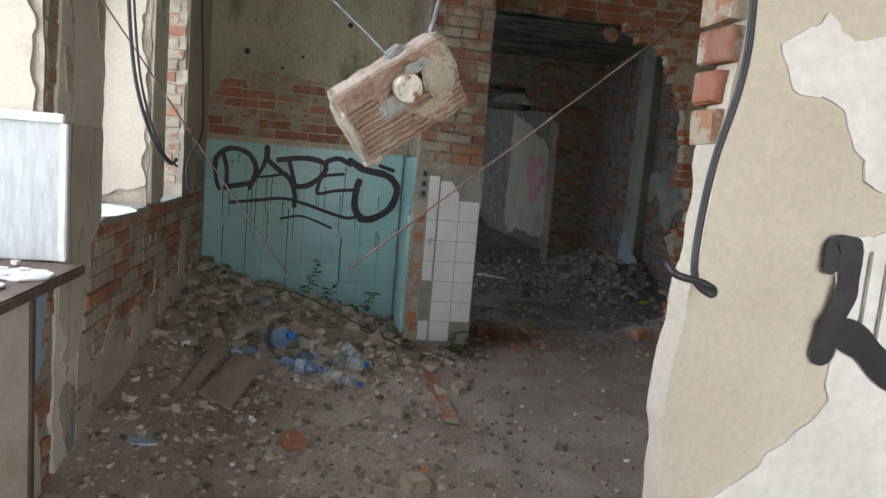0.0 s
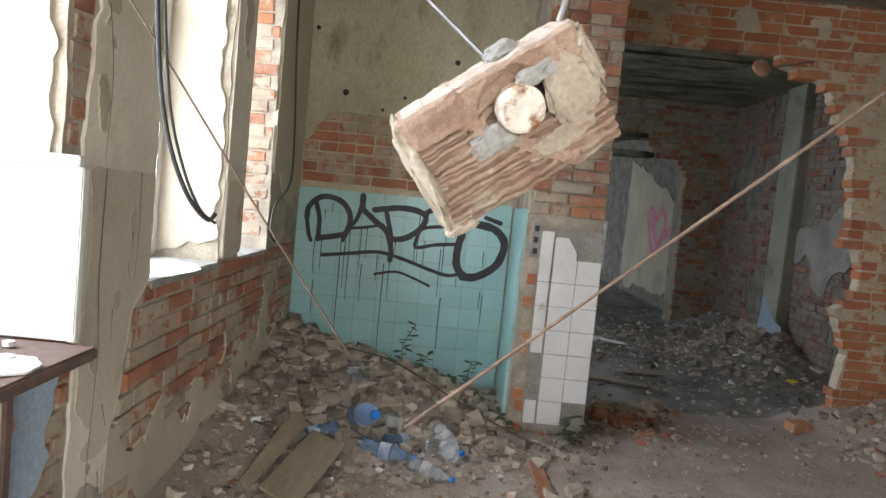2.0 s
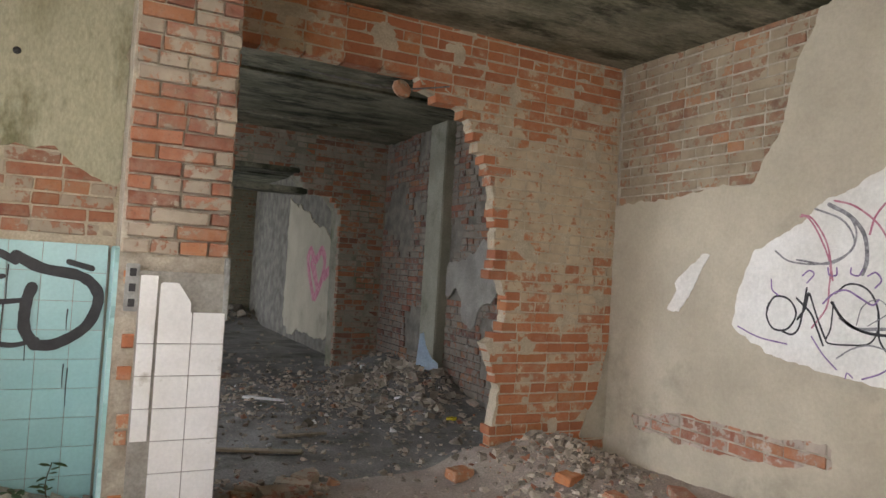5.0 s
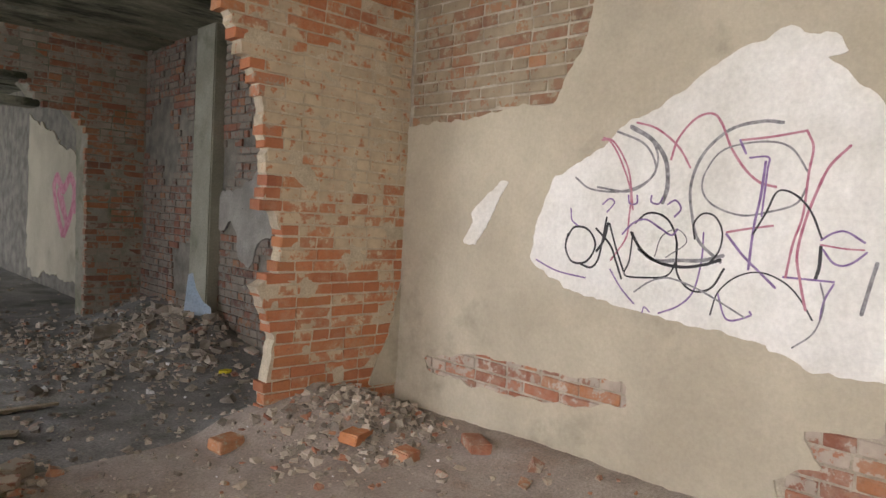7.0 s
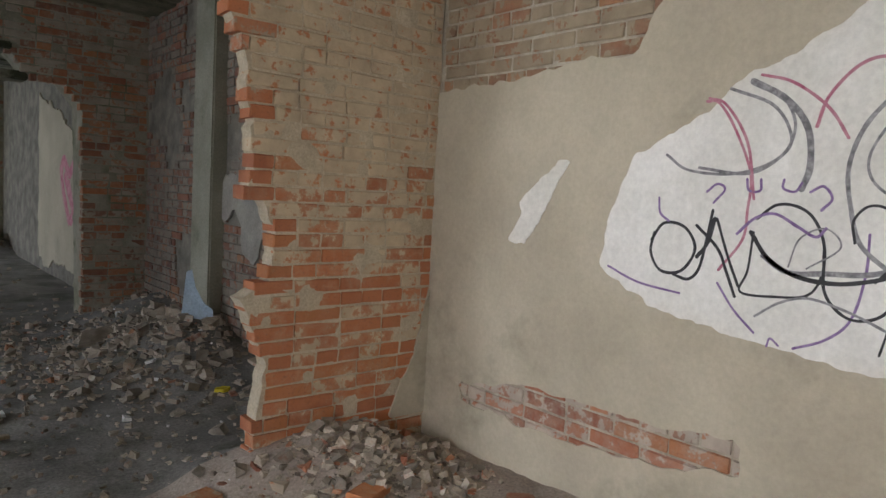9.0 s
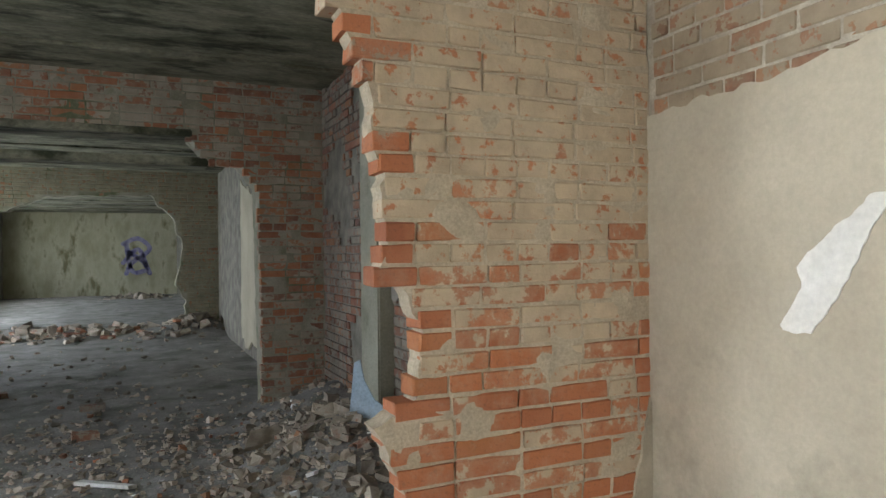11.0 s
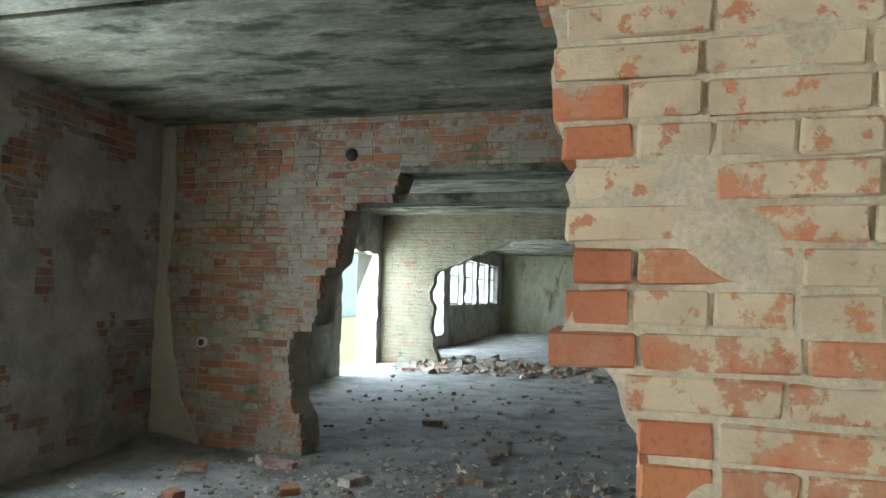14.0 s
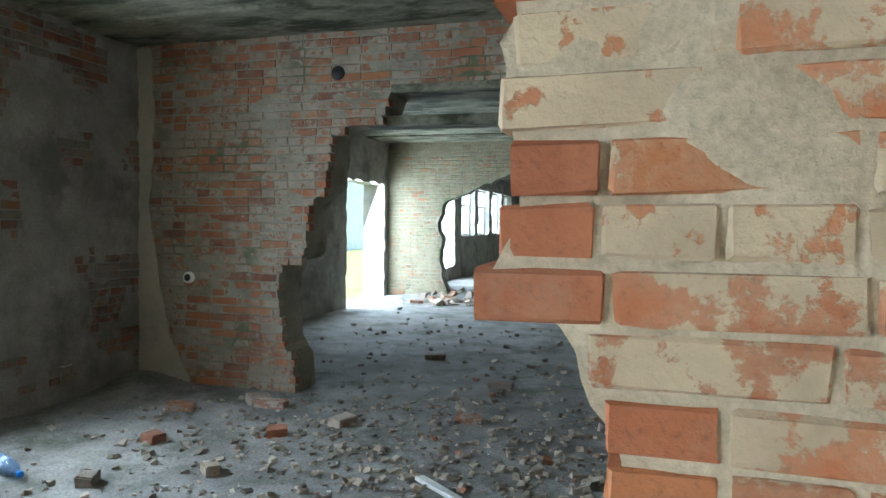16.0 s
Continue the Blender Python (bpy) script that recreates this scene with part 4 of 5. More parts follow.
# ---- graffiti ----
# the black tag sprayed on the turquoise tiles, and its drips
TAG_STROKES = [
    (0.035, M_SPRAY, [(-0.81, 1.32), (-0.78, 1.21), (-0.78, 1.06)]),
    (0.04, M_SPRAY, [(-0.87, 1.21), (-0.86, 1.29), (-0.79, 1.36), (-0.7, 1.37), (-0.61, 1.33), (-0.56, 1.24), (-0.58, 1.13), (-0.64, 1.1), (-0.78, 1.07)]),
    (0.03, M_SPRAY, [(-0.87, 1.21), (-0.85, 1.1), (-0.83, 1.05)]),
    (0.045, M_SPRAY, [(-0.48, 1.4), (-0.48, 1.32)]),
    (0.03, M_SPRAY, [(-0.48, 1.35), (-0.51, 1.24), (-0.56, 1.16), (-0.6, 1.07)]),
    (0.04, M_SPRAY, [(-0.48, 1.31), (-0.38, 1.23), (-0.29, 1.16), (-0.25, 1.04), (-0.25, 0.96)]),
    (0.022, M_SPRAY, [(-0.56, 1.16), (-0.44, 1.18), (-0.32, 1.21)]),
    (0.042, M_SPRAY, [(-0.39, 1.31), (-0.21, 1.34), (-0.08, 1.33), (-0.02, 1.29), (-0.05, 1.21), (-0.15, 1.13), (-0.25, 1.11)]),
    (0.035, M_SPRAY, [(-0.31, 1.32), (-0.27, 1.18), (-0.25, 1.1)]),
    (0.022, M_SPRAY, [(-0.25, 1.11), (-0.15, 1.12)]),
    (0.04, M_SPRAY, [(-0.02, 1.29), (-0.01, 1.33), (0.08, 1.36), (0.17, 1.32)]),
    (0.026, M_SPRAY, [(0.12, 1.24), (-0.03, 1.21), (-0.07, 1.14), (-0.07, 1.07), (0.06, 1.1), (0.21, 1.12)]),
    (0.055, M_SPRAY, [(0.17, 1.35), (0.29, 1.29), (0.46, 1.26), (0.54, 1.2), (0.56, 1.12), (0.51, 0.99), (0.38, 0.9), (0.28, 0.89)]),
    (0.055, M_SPRAY, [(0.25, 1.19), (0.23, 1.11), (0.23, 0.98), (0.28, 0.89)]),
    (0.026, M_SPRAY, [(-0.74, 0.95), (-0.55, 0.98), (-0.34, 1.01), (-0.17, 0.98), (-0.0, 0.93), (0.17, 0.89), (0.29, 0.92)]),
    (0.018, M_SPRAY, [(-0.35, 0.85), (-0.2, 0.88), (-0.08, 0.85), (0.05, 0.8)]),
    (0.03, M_SPRAY, [(0.41, 1.33), (0.52, 1.3)]),
]
TAG_DRIPS = [(-0.8, 1.07, 0.82), (-0.75, 1.06, 0.84), (-0.79, 0.76, 0.52), (-0.61, 1.1, 0.65), (-0.58, 1.07, 0.73), (-0.61, 0.9, 0.17), (-0.55, 0.97, 0.65), (-0.47, 1.16, 0.87), (-0.45, 0.91, 0.64), (-0.43, 1.17, 0.96), (-0.29, 0.93, 0.21), (-0.25, 0.96, 0.68), (-0.34, 0.99, 0.8), (-0.08, 1.08, 0.95), (-0.01, 1.12, 0.92), (0.11, 1.07, 0.73), (0.13, 1.1, 0.89), (0.14, 1.3, 1.1), (0.14, 0.72, 0.34), (0.24, 0.98, 0.81), (0.42, 1.08, 0.97), (0.42, 0.79, 0.67), (0.44, 0.77, 0.57), (-0.74, 1.28, 1.22), (-0.69, 1.33, 1.26), (-0.55, 1.24, 0.78), (-0.22, 1.1, 1.02), (-0.06, 1.33, 0.95)]
# the sketched tangle of letters on the limewashed patch
SKETCH_STROKES = [
    (0.03, M_SPRAY_GREY, [(3.85, 1.9), (3.73, 1.83), (3.65, 1.73), (3.63, 1.6), (3.65, 1.52)]),
    (0.015, M_SPRAY_GREY, [(3.93, 1.88), (3.77, 1.81), (3.7, 1.7), (3.73, 1.63), (3.84, 1.57), (4.03, 1.59)]),
    (0.02, M_SPRAY_GREY, [(3.11, 1.88), (3.2, 1.89), (3.34, 1.86), (3.46, 1.75), (3.51, 1.6), (3.49, 1.45), (3.45, 1.34), (3.34, 1.25)]),
    (0.012, M_SPRAY_GREY, [(2.99, 1.66), (3.07, 1.77), (3.19, 1.8), (3.36, 1.77), (3.44, 1.67), (3.45, 1.58), (3.39, 1.51), (3.26, 1.47), (3.14, 1.49), (3.03, 1.53), (2.99, 1.61)]),
    (0.016, M_SPRAY, [(3.96, 1.43), (3.98, 1.29), (4.0, 1.2), (4.04, 1.16), (4.1, 1.17)]),
    (0.016, M_SPRAY, [(4.02, 1.37), (3.93, 1.29), (3.89, 1.21), (3.85, 1.12)]),
    (0.012, M_SPRAY, [(3.8, 1.36), (3.81, 1.22), (3.83, 1.14), (3.7, 1.14), (3.6, 1.16), (3.56, 1.23), (3.56, 1.32)]),
    (0.02, M_SPRAY, [(3.81, 1.36), (3.74, 1.27), (3.64, 1.22), (3.52, 1.21), (3.42, 1.23), (3.34, 1.26)]),
    (0.014, M_SPRAY, [(3.79, 1.41), (3.73, 1.46), (3.66, 1.46), (3.6, 1.42), (3.56, 1.33), (3.55, 1.19), (3.5, 1.12), (3.44, 1.1), (3.37, 1.13), (3.32, 1.22)]),
    (0.012, M_SPRAY, [(3.47, 1.35), (3.48, 1.42), (3.44, 1.47), (3.38, 1.46), (3.34, 1.39), (3.35, 1.3), (3.4, 1.23)]),
    (0.014, M_SPRAY_RED, [(4.02, 1.84), (3.97, 1.83), (3.9, 1.73), (3.83, 1.57), (3.83, 1.44), (3.84, 1.33), (3.92, 1.21)]),
    (0.014, M_SPRAY_RED, [(3.82, 1.92), (3.72, 1.89), (3.63, 1.83), (3.57, 1.77), (3.52, 1.69)]),
    (0.016, M_SPRAY_RED, [(3.62, 1.73), (3.59, 1.83), (3.51, 1.92), (3.43, 1.94), (3.38, 1.89), (3.33, 1.78), (3.26, 1.68), (3.19, 1.62), (3.12, 1.6)]),
    (0.014, M_SPRAY_RED, [(3.29, 1.81), (3.15, 1.82), (3.01, 1.84)]),
    (0.014, M_SPRAY_PURPLE, [(3.29, 1.81), (3.26, 1.75)]),
    (0.014, M_SPRAY_RED, [(3.01, 1.84), (2.98, 1.77), (2.99, 1.66), (3.0, 1.48), (3.03, 1.36), (3.05, 1.21)]),
    (0.016, M_SPRAY_RED, [(2.84, 1.77), (2.91, 1.69), (2.95, 1.59), (2.99, 1.45), (3.01, 1.31), (2.99, 1.2), (2.96, 1.08)]),
    (0.016, M_SPRAY_PURPLE, [(3.17, 1.71), (3.18, 1.56), (3.2, 1.42), (3.21, 1.23)]),
    (0.012, M_SPRAY_PURPLE, [(3.24, 1.73), (3.16, 1.73), (3.16, 1.67), (3.17, 1.47)]),
    (0.012, M_SPRAY, [(3.2, 1.39), (3.15, 1.49), (3.11, 1.58), (3.04, 1.57), (2.97, 1.5), (2.92, 1.39)]),
    (0.02, M_SPRAY, [(2.92, 1.35), (2.92, 1.27), (2.93, 1.22)]),
    (0.014, M_SPRAY_RED, [(3.32, 1.39), (3.23, 1.41), (3.12, 1.43)]),
    (0.016, M_SPRAY_PURPLE, [(3.32, 1.38), (3.24, 1.29), (3.16, 1.22), (3.09, 1.16)]),
    (0.012, M_SPRAY_PURPLE, [(3.06, 1.21), (2.97, 1.21), (2.86, 1.21)]),
    (0.012, M_SPRAY_PURPLE, [(2.86, 1.2), (2.89, 1.13), (2.9, 1.05)]),
    (0.012, M_SPRAY_PURPLE, [(2.92, 1.38), (2.88, 1.41), (2.83, 1.42), (2.76, 1.38)]),
    (0.01, M_SPRAY_RED, [(2.92, 1.36), (2.83, 1.35), (2.76, 1.35)]),
    (0.012, M_SPRAY_PURPLE, [(2.91, 1.34), (2.87, 1.29), (2.83, 1.28), (2.79, 1.3), (2.75, 1.34)]),
    (0.02, M_SPRAY_GREY, [(2.71, 1.3), (2.73, 1.2), (2.75, 1.09)]),
    (0.012, M_SPRAY_GREY, [(3.77, 1.06), (3.69, 1.12), (3.6, 1.15), (3.49, 1.13), (3.38, 1.09), (3.21, 1.01)]),
    (0.012, M_SPRAY_PURPLE, [(3.92, 1.16), (3.85, 1.07), (3.77, 1.0)]),
    (0.012, M_SPRAY_PURPLE, [(3.63, 0.97), (3.53, 1.02), (3.46, 1.1), (3.43, 1.25), (3.43, 1.38)]),
    (0.01, M_SPRAY, [(3.37, 1.0), (3.34, 1.11), (3.26, 1.19), (3.16, 1.22), (3.06, 1.19), (2.99, 1.13), (2.93, 1.04)]),
    (0.012, M_SPRAY_PURPLE, [(3.34, 1.1), (3.29, 0.99), (3.19, 1.02), (3.19, 1.04)]),
    (0.01, M_SPRAY_GREY, [(2.91, 1.2), (2.89, 1.11), (2.92, 0.99), (3.0, 0.91)]),
    (0.012, M_SPRAY_PURPLE, [(3.99, 1.5), (3.95, 1.53), (3.92, 1.51), (3.96, 1.46)]),
    (0.012, M_SPRAY_PURPLE, [(3.84, 1.55), (3.83, 1.51), (3.79, 1.51), (3.79, 1.55)]),
    (0.012, M_SPRAY_PURPLE, [(3.71, 1.55), (3.71, 1.52), (3.67, 1.51), (3.65, 1.54)]),
    (0.012, M_SPRAY_PURPLE, [(3.62, 1.51), (3.58, 1.53), (3.55, 1.49), (3.58, 1.45)]),
    (0.014, M_SPRAY_PURPLE, [(3.86, 1.35), (3.8, 1.41), (3.73, 1.43), (3.65, 1.39), (3.59, 1.36), (3.56, 1.39)]),
    (0.01, M_SPRAY_PURPLE, [(3.72, 0.96), (3.71, 0.99), (3.68, 0.97)]),
    (0.016, M_SPRAY, [(4.21, 1.3), (4.16, 1.37), (4.07, 1.36), (4.02, 1.28), (4.07, 1.19), (4.16, 1.18), (4.21, 1.25), (4.2, 1.33)]),
    (0.02, M_SPRAY, [(4.01, 1.25), (3.97, 1.31), (3.95, 1.4)]),
    (0.012, M_SPRAY_PURPLE, [(4.41, 1.17), (4.26, 1.12), (4.07, 1.1)]),
    (0.012, M_SPRAY_PURPLE, [(4.19, 1.47), (4.18, 1.41), (4.14, 1.38)]),
    (0.014, M_SPRAY_GREY, [(4.17, 1.64), (4.07, 1.58), (3.88, 1.57), (3.73, 1.63), (3.69, 1.74), (3.75, 1.85), (3.84, 1.89)]),
    (0.014, M_SPRAY_RED, [(4.01, 1.85), (3.94, 1.82), (3.85, 1.68), (3.81, 1.48)]),
    (0.024, M_SPRAY_GREY, [(3.76, 1.28), (3.67, 1.23), (3.55, 1.24), (3.43, 1.25), (3.33, 1.28)]),
    (0.014, M_SPRAY, [(3.94, 1.4), (3.89, 1.27), (3.84, 1.16)]),
    (0.008, M_SPRAY_GREY, [(3.67, 1.25), (3.64, 1.35), (3.56, 1.39), (3.51, 1.33), (3.61, 1.25)]),
]

for k, (w, paint, pts) in enumerate(TAG_STROKES):
    stroke("spray_line", pts, w, on_a, paint, wall_a, 0.0255 + 0.0003 * k)
for x, top, low in TAG_DRIPS:
    stroke("paint_drip", [(x, top), (x - 0.002, (top + low) / 2), (x, low)], 0.007, on_a, M_SPRAY, wall_a, 0.0245, 4, 0.5)
for k, (w, paint, pts) in enumerate(SKETCH_STROKES):
    stroke("spray_line", pts, w * 0.75, on_right, paint, wall_right, 0.0205 + 0.0003 * (k % 10))
# black lettering on the partition, the red scrawl and the violet one far off
on_jamb = lambda u, v, d: (u, YJ - d, v)
for k, (w, pts) in enumerate(((0.035, [(0.99, 1.31), (0.95, 1.31), (0.945, 1.27)]), (0.05, [(0.985, 1.30), (0.985, 1.22), (0.965, 1.15), (0.955, 1.10)]), (0.06, [(0.965, 1.15), (1.03, 1.125), (1.12, 1.06), (1.3, 1.0)]))):
    stroke("spray_line", pts, w, on_jamb, M_SPRAY, wall_jamb, 0.012 + 0.0006 * k)
for pts in ([(1.03, 1.3), (1.03, 1.14)], [(1.07, 1.3), (1.068, 1.1)]):
    stroke("paint_drip", pts, 0.006, on_jamb, M_SPRAY_GREY, wall_jamb, 0.0115)
on_hall = lambda u, v, d: (XR3 - d, u, v)
for k, pts in enumerate(([(12.95, 1.5), (12.8, 1.62), (12.5, 1.45), (12.2, 1.62), (12.0, 1.45), (12.1, 1.15), (12.4, 0.85)], [(12.95, 1.5), (12.8, 1.2), (12.5, 0.85)], [(12.7, 1.4), (12.4, 1.1)], [(12.5, 1.3), (12.3, 1.0)], [(11.95, 1.2), (11.75, 1.3)])):
    stroke("spray_line", pts, 0.15, on_hall, M_SPRAY_PINK, wall_right3, 0.026 + 0.002 * k)
for pts in ([(2.0, 1.9), (2.5, 2.1), (2.9, 1.7), (2.3, 1.2), (2.1, 0.8)], [(2.2, 1.6), (2.7, 1.2), (2.9, 0.8)], [(2.0, 1.2), (2.5, 1.7), (2.8, 1.1)], [(2.1, 1.9), (2.3, 0.9), (2.8, 0.9)]):
    stroke("spray_line", pts, 0.16, lambda u, v, d: (u, YEND - d, v), M_SPRAY_VIOLET, wall_end, 0.02)


# ---- things of the first room ----
def lathe(profile, sides=14):
    """A turned shape from (radius, height) pairs."""
    bm = bmesh.new()
    rings = [[bm.verts.new((r * math.cos(6.2832 * k / sides), r * math.sin(6.2832 * k / sides), h)) for k in range(sides)] for r, h in profile]
    for a, b in zip(rings, rings[1:]):
        for k in range(sides):
            bm.faces.new((a[k], a[(k + 1) % sides], b[(k + 1) % sides], b[k]))
    bm.faces.new(rings[0][::-1])
    bm.faces.new(rings[-1])
    return bm


def hanging_block():
    """A ribbed hollow clay block with mortar crusts, hanging on a bent bar through its pipe."""
    root = tagged(new("hanging_block"), "broken ribbed clay block with mortar crusts hanging on bars", "clay block")
    W, D, H = 0.282, 0.105, 0.182
    bm = bmesh.new()
    nu, nv = 84, 76
    hole = (0.021, 0.026)
    grid = {}
    for i in range(nu + 1):
        for j in range(nv + 1):
            u, v = -W / 2 + W * i / nu, -H / 2 + H * j / nv
            groove = 0.009 * max(0, math.sin(v * 2 * math.pi / 0.0135)) ** 0.5 * (1 if (v < 0.045 and not (-0.03 < u + 0.9 * v < 0.0)) else 0)
            d = math.hypot(u - hole[0], v - hole[1])
            dent = 0.02 * max(0, 1 - (d / 0.062) ** 4) + (0.035 if 0.02 < u - hole[0] < 0.07 and abs(v - hole[1] + 0.01) < 0.02 else 0)
            y = -D / 2 + groove + dent + 0.0035 * fbm(u * 40, v * 40) + 0.006 * max(0, fbm(u * 14, v * 14, 5))
            e = min(W / 2 - abs(u), H / 2 - abs(v))
            if e < 0.012:
                y += (0.012 - e) * 0.5
            grid[i, j] = bm.verts.new((u + 0.004 * fbm(u * 30, v * 30, 7), y, v + 0.004 * fbm(u * 30, v * 30, 9)))
    for i in range(nu):
        for j in range(nv):
            bm.faces.new((grid[i, j], grid[i + 1, j], grid[i + 1, j + 1], grid[i, j + 1]))
    rim = [grid[i, 0] for i in range(nu)] + [grid[nu, j] for j in range(nv)] + [grid[i, nv] for i in range(nu, 0, -1)] + [grid[0, j] for j in range(nv, 0, -1)]
    rows = [rim]
    for s in (0.35, 0.7, 1.0):
        rows.append([bm.verts.new((v.co.x * (1 + 0.03 * fbm(v.co.x * 30, s * 4)), v.co.y + D * s * (1 + 0.1 * fbm(v.co.x * 25, v.co.z * 25, s)), v.co.z * (1 + 0.05 * fbm(v.co.z * 30, s * 5)))) for v in rim])
    for a, b in zip(rows, rows[1:]):
        for k in range(len(a)):
            bm.faces.new((a[k], a[(k + 1) % len(a)], b[(k + 1) % len(a)], b[k]))
    bm.faces.new(rows[-1])
    part("block_body", bm, M_BLOCK, root)

    def crust(name, mat, cx, cy, cz, sx, sy, sz, seed, label=""):
        b = bmesh.new()
        bmesh.ops.create_icosphere(b, subdivisions=4, radius=1)
        for v in b.verts:
            n = 1 + 0.28 * fbm(v.co.x * 1.6 + seed, v.co.y * 1.6, v.co.z * 1.6) + 0.10 * fbm(v.co.x * 6, v.co.y * 6 + seed, v.co.z * 6)
            p = Vector([math.copysign(abs(c) ** 0.75, c) for c in v.co]) * n
            v.co = (cx + p.x * sx, cy + p.y * sy, cz + p.z * sz)
        part(name, b, mat, root, label)

    crust("mortar_crust", M_LIME_CRUST, -W / 2 - 0.001, -0.004, -0.004, 0.020, 0.052, 0.088, 1.0, "thick cracked cream mortar along one end")
    crust("mortar_crust", M_LIME_CRUST, -W / 2 + 0.012, -0.03, -H / 2 + 0.004, 0.028, 0.022, 0.012, 2.0)
    crust("mortar_crust", M_LIME_CRUST, W / 2 - 0.004, -0.012, 0.03, 0.018, 0.042, 0.055, 4.0)
    crust("mortar_crust", M_LIME_CRUST, 0.098, -0.050, 0.012, 0.034, 0.005, 0.05, 8.0, "thin cream mortar smeared over the ribs")
    crust("mortar_crust", M_LIME_CRUST, 0.055, -0.048, -0.045, 0.045, 0.004, 0.016, 10.0)
    crust("mortar_crust", M_LIME_CRUST, W / 2 + 0.010, 0.028, 0.05, 0.016, 0.03, 0.036, 14.0)
    crust("cement_lump", M_CEMENT_GREY, -0.034, -0.046, 0.004, 0.034, 0.009, 0.022, 6.0, "grey cement packed round the pipe")
    crust("cement_lump", M_CEMENT_GREY, 0.066, -0.047, 0.056, 0.034, 0.009, 0.014, 9.0)
    crust("cement_lump", M_CEMENT_GREY, 0.040, 0.0, H / 2 + 0.010, 0.026, 0.02, 0.012, 12.0)
    ledge = box_bm(-W / 2 + 0.01, W / 2 - 0.004, -D / 2 + 0.004, D / 2 - 0.01, H / 2 - 0.006, H / 2 + 0.004, 0.003)
    bmesh.ops.subdivide_edges(ledge, edges=[e for e in ledge.edges if e.calc_length() > 0.1], cuts=24)
    for v in ledge.verts:
        v.co += 0.003 * Vector((0, fbm(v.co.x * 45, v.co.y * 30, 2), fbm(v.co.x * 40, v.co.y * 40, 6)))
    part("lime_coat", ledge, M_DISC_COAT, root, "pale lime coat along the long edge")
    cap = lathe([(0.031, 0.0), (0.0345, 0.003), (0.0348, 0.032), (0.0335, 0.036), (0.029, 0.0385), (0.004, 0.037)], 28)
    bmesh.ops.transform(cap, matrix=pose(hole[0], -0.032, hole[1], 90, 0, 0), verts=cap.verts)
    part("pipe_cap", cap, M_DISC, root, "flaking white pipe end stained with rust")
    root.matrix_basis = pose(0.160, 1.70, 1.548, 17, -36, 0)
    return root


hanging_block()
tagged(tube("hanging_bar", [(0.17, 1.79, 1.635), (0.16, 1.847, 1.647), (-0.3, 1.79, 2.008), (-0.948, 1.72, 2.52)], 0.004, M_STEEL), "grey steel bar from the pier to the clay block", "steel bar")
tagged(tube("hanging_bar", [(0.20, 1.72, 1.60), (0.235, 1.74, 1.75), (0.33, 1.8, 2.2), (0.5, 1.95, CEIL + 0.01)], 0.006, M_STEEL), "grey steel bar from the ceiling to the block", "steel bar")
tagged(tube("rusty_rod", [(0.057 + 2.192 * k / 30, 1.452 - 0.002 * k / 30, 1.158 + 1.902 * k / 30) for k in range(31)], 0.0022, M_RUST, None, 8, 0.25), "thin rusty rod dangling slantwise from the ceiling", "metal rod")
tagged(tube("wire", smooth_line([(-0.945, 2.55, 2.06), (-0.72, 2.56, 1.752), (-0.43, 2.58, 1.345), (-0.13, 2.60, 0.94)]), 0.003, M_RUST), "thin rusty wire slanting down from the pier", "wire")
tagged(tube("cable", smooth_line([(-0.66, 2.30, CEIL + 0.01), (-0.65, 2.30, 2.3), (-0.64, 2.31, 1.9), (-0.625, 2.33, 1.65), (-0.60, 2.35, 1.5), (-0.56, 2.38, 1.38), (-0.52, 2.42, 1.32), (-0.505, 2.44, 1.335)]), 0.006, M_CABLE), "black cable hanging before the window pier", "cable")
tagged(tube("cable", smooth_line([(-0.65, 2.31, CEIL + 0.01), (-0.64, 2.32, 2.3), (-0.63, 2.33, 1.9), (-0.61, 2.35, 1.62), (-0.58, 2.38, 1.46), (-0.54, 2.41, 1.35), (-0.50, 2.43, 1.31)]), 0.004, M_CABLE), "thin black cable beside a thicker one", "cable")
tagged(tube("cable", smooth_line([(-0.90, 4.86, 3.05), (-0.89, 4.9, 2.3), (-0.87, 4.94, 1.8), (-0.86, 4.9, 1.45), (-0.9, 4.72, 1.3), (-0.9, 4.66, 1.15), (-0.89, 4.74, 1.08), (-0.9, 4.76, 1.12)]), 0.006, M_CABLE), "loose black cable hanging in the corner by the window", "cable")
tagged(tube("cable", smooth_line([(0.725, 1.13, 3.05), (0.705, 1.13, 1.9), (0.705, 1.125, 1.62), (0.670, 1.125, 1.44), (0.655, 1.12, 1.3), (0.650, 1.10, 1.235), (0.670, 1.08, 1.213), (0.680, 1.09, 1.22), (0.660, 1.1, 1.23), (0.615, 1.1, 1.24), (0.605, 1.12, 1.255), (0.620, 1.13, 1.25)]), 0.007, M_CABLE), "thick black cable looped down the torn jamb", "cable")

tagged(tube("cable", smooth_line([(4.11, 2.27, 2.3), (4.11, 2.29, 1.8), (4.105, 2.32, 1.5), (4.105, 2.36, 1.25), (4.10, 2.36, 1.05), (4.10, 2.40, 0.99), (4.09, 2.43, 0.93), (4.08, 2.39, 0.915)]), 0.004, M_CABLE), "thin black wire hanging down the peeling wall", "cable")
wall_box = tagged(new("junction_box"), "round black socket insert hanging on the peeling wall", "socket")
ring = lathe([(0.030, 0.0), (0.036, 0.003), (0.036, 0.028), (0.030, 0.03), (0.026, 0.018), (0.004, 0.016)], 18)
bmesh.ops.transform(ring, matrix=pose(4.122, 2.34, 0.985, 0, -90, 0), verts=ring.verts)
part("body", ring, M_CABLE, wall_box)
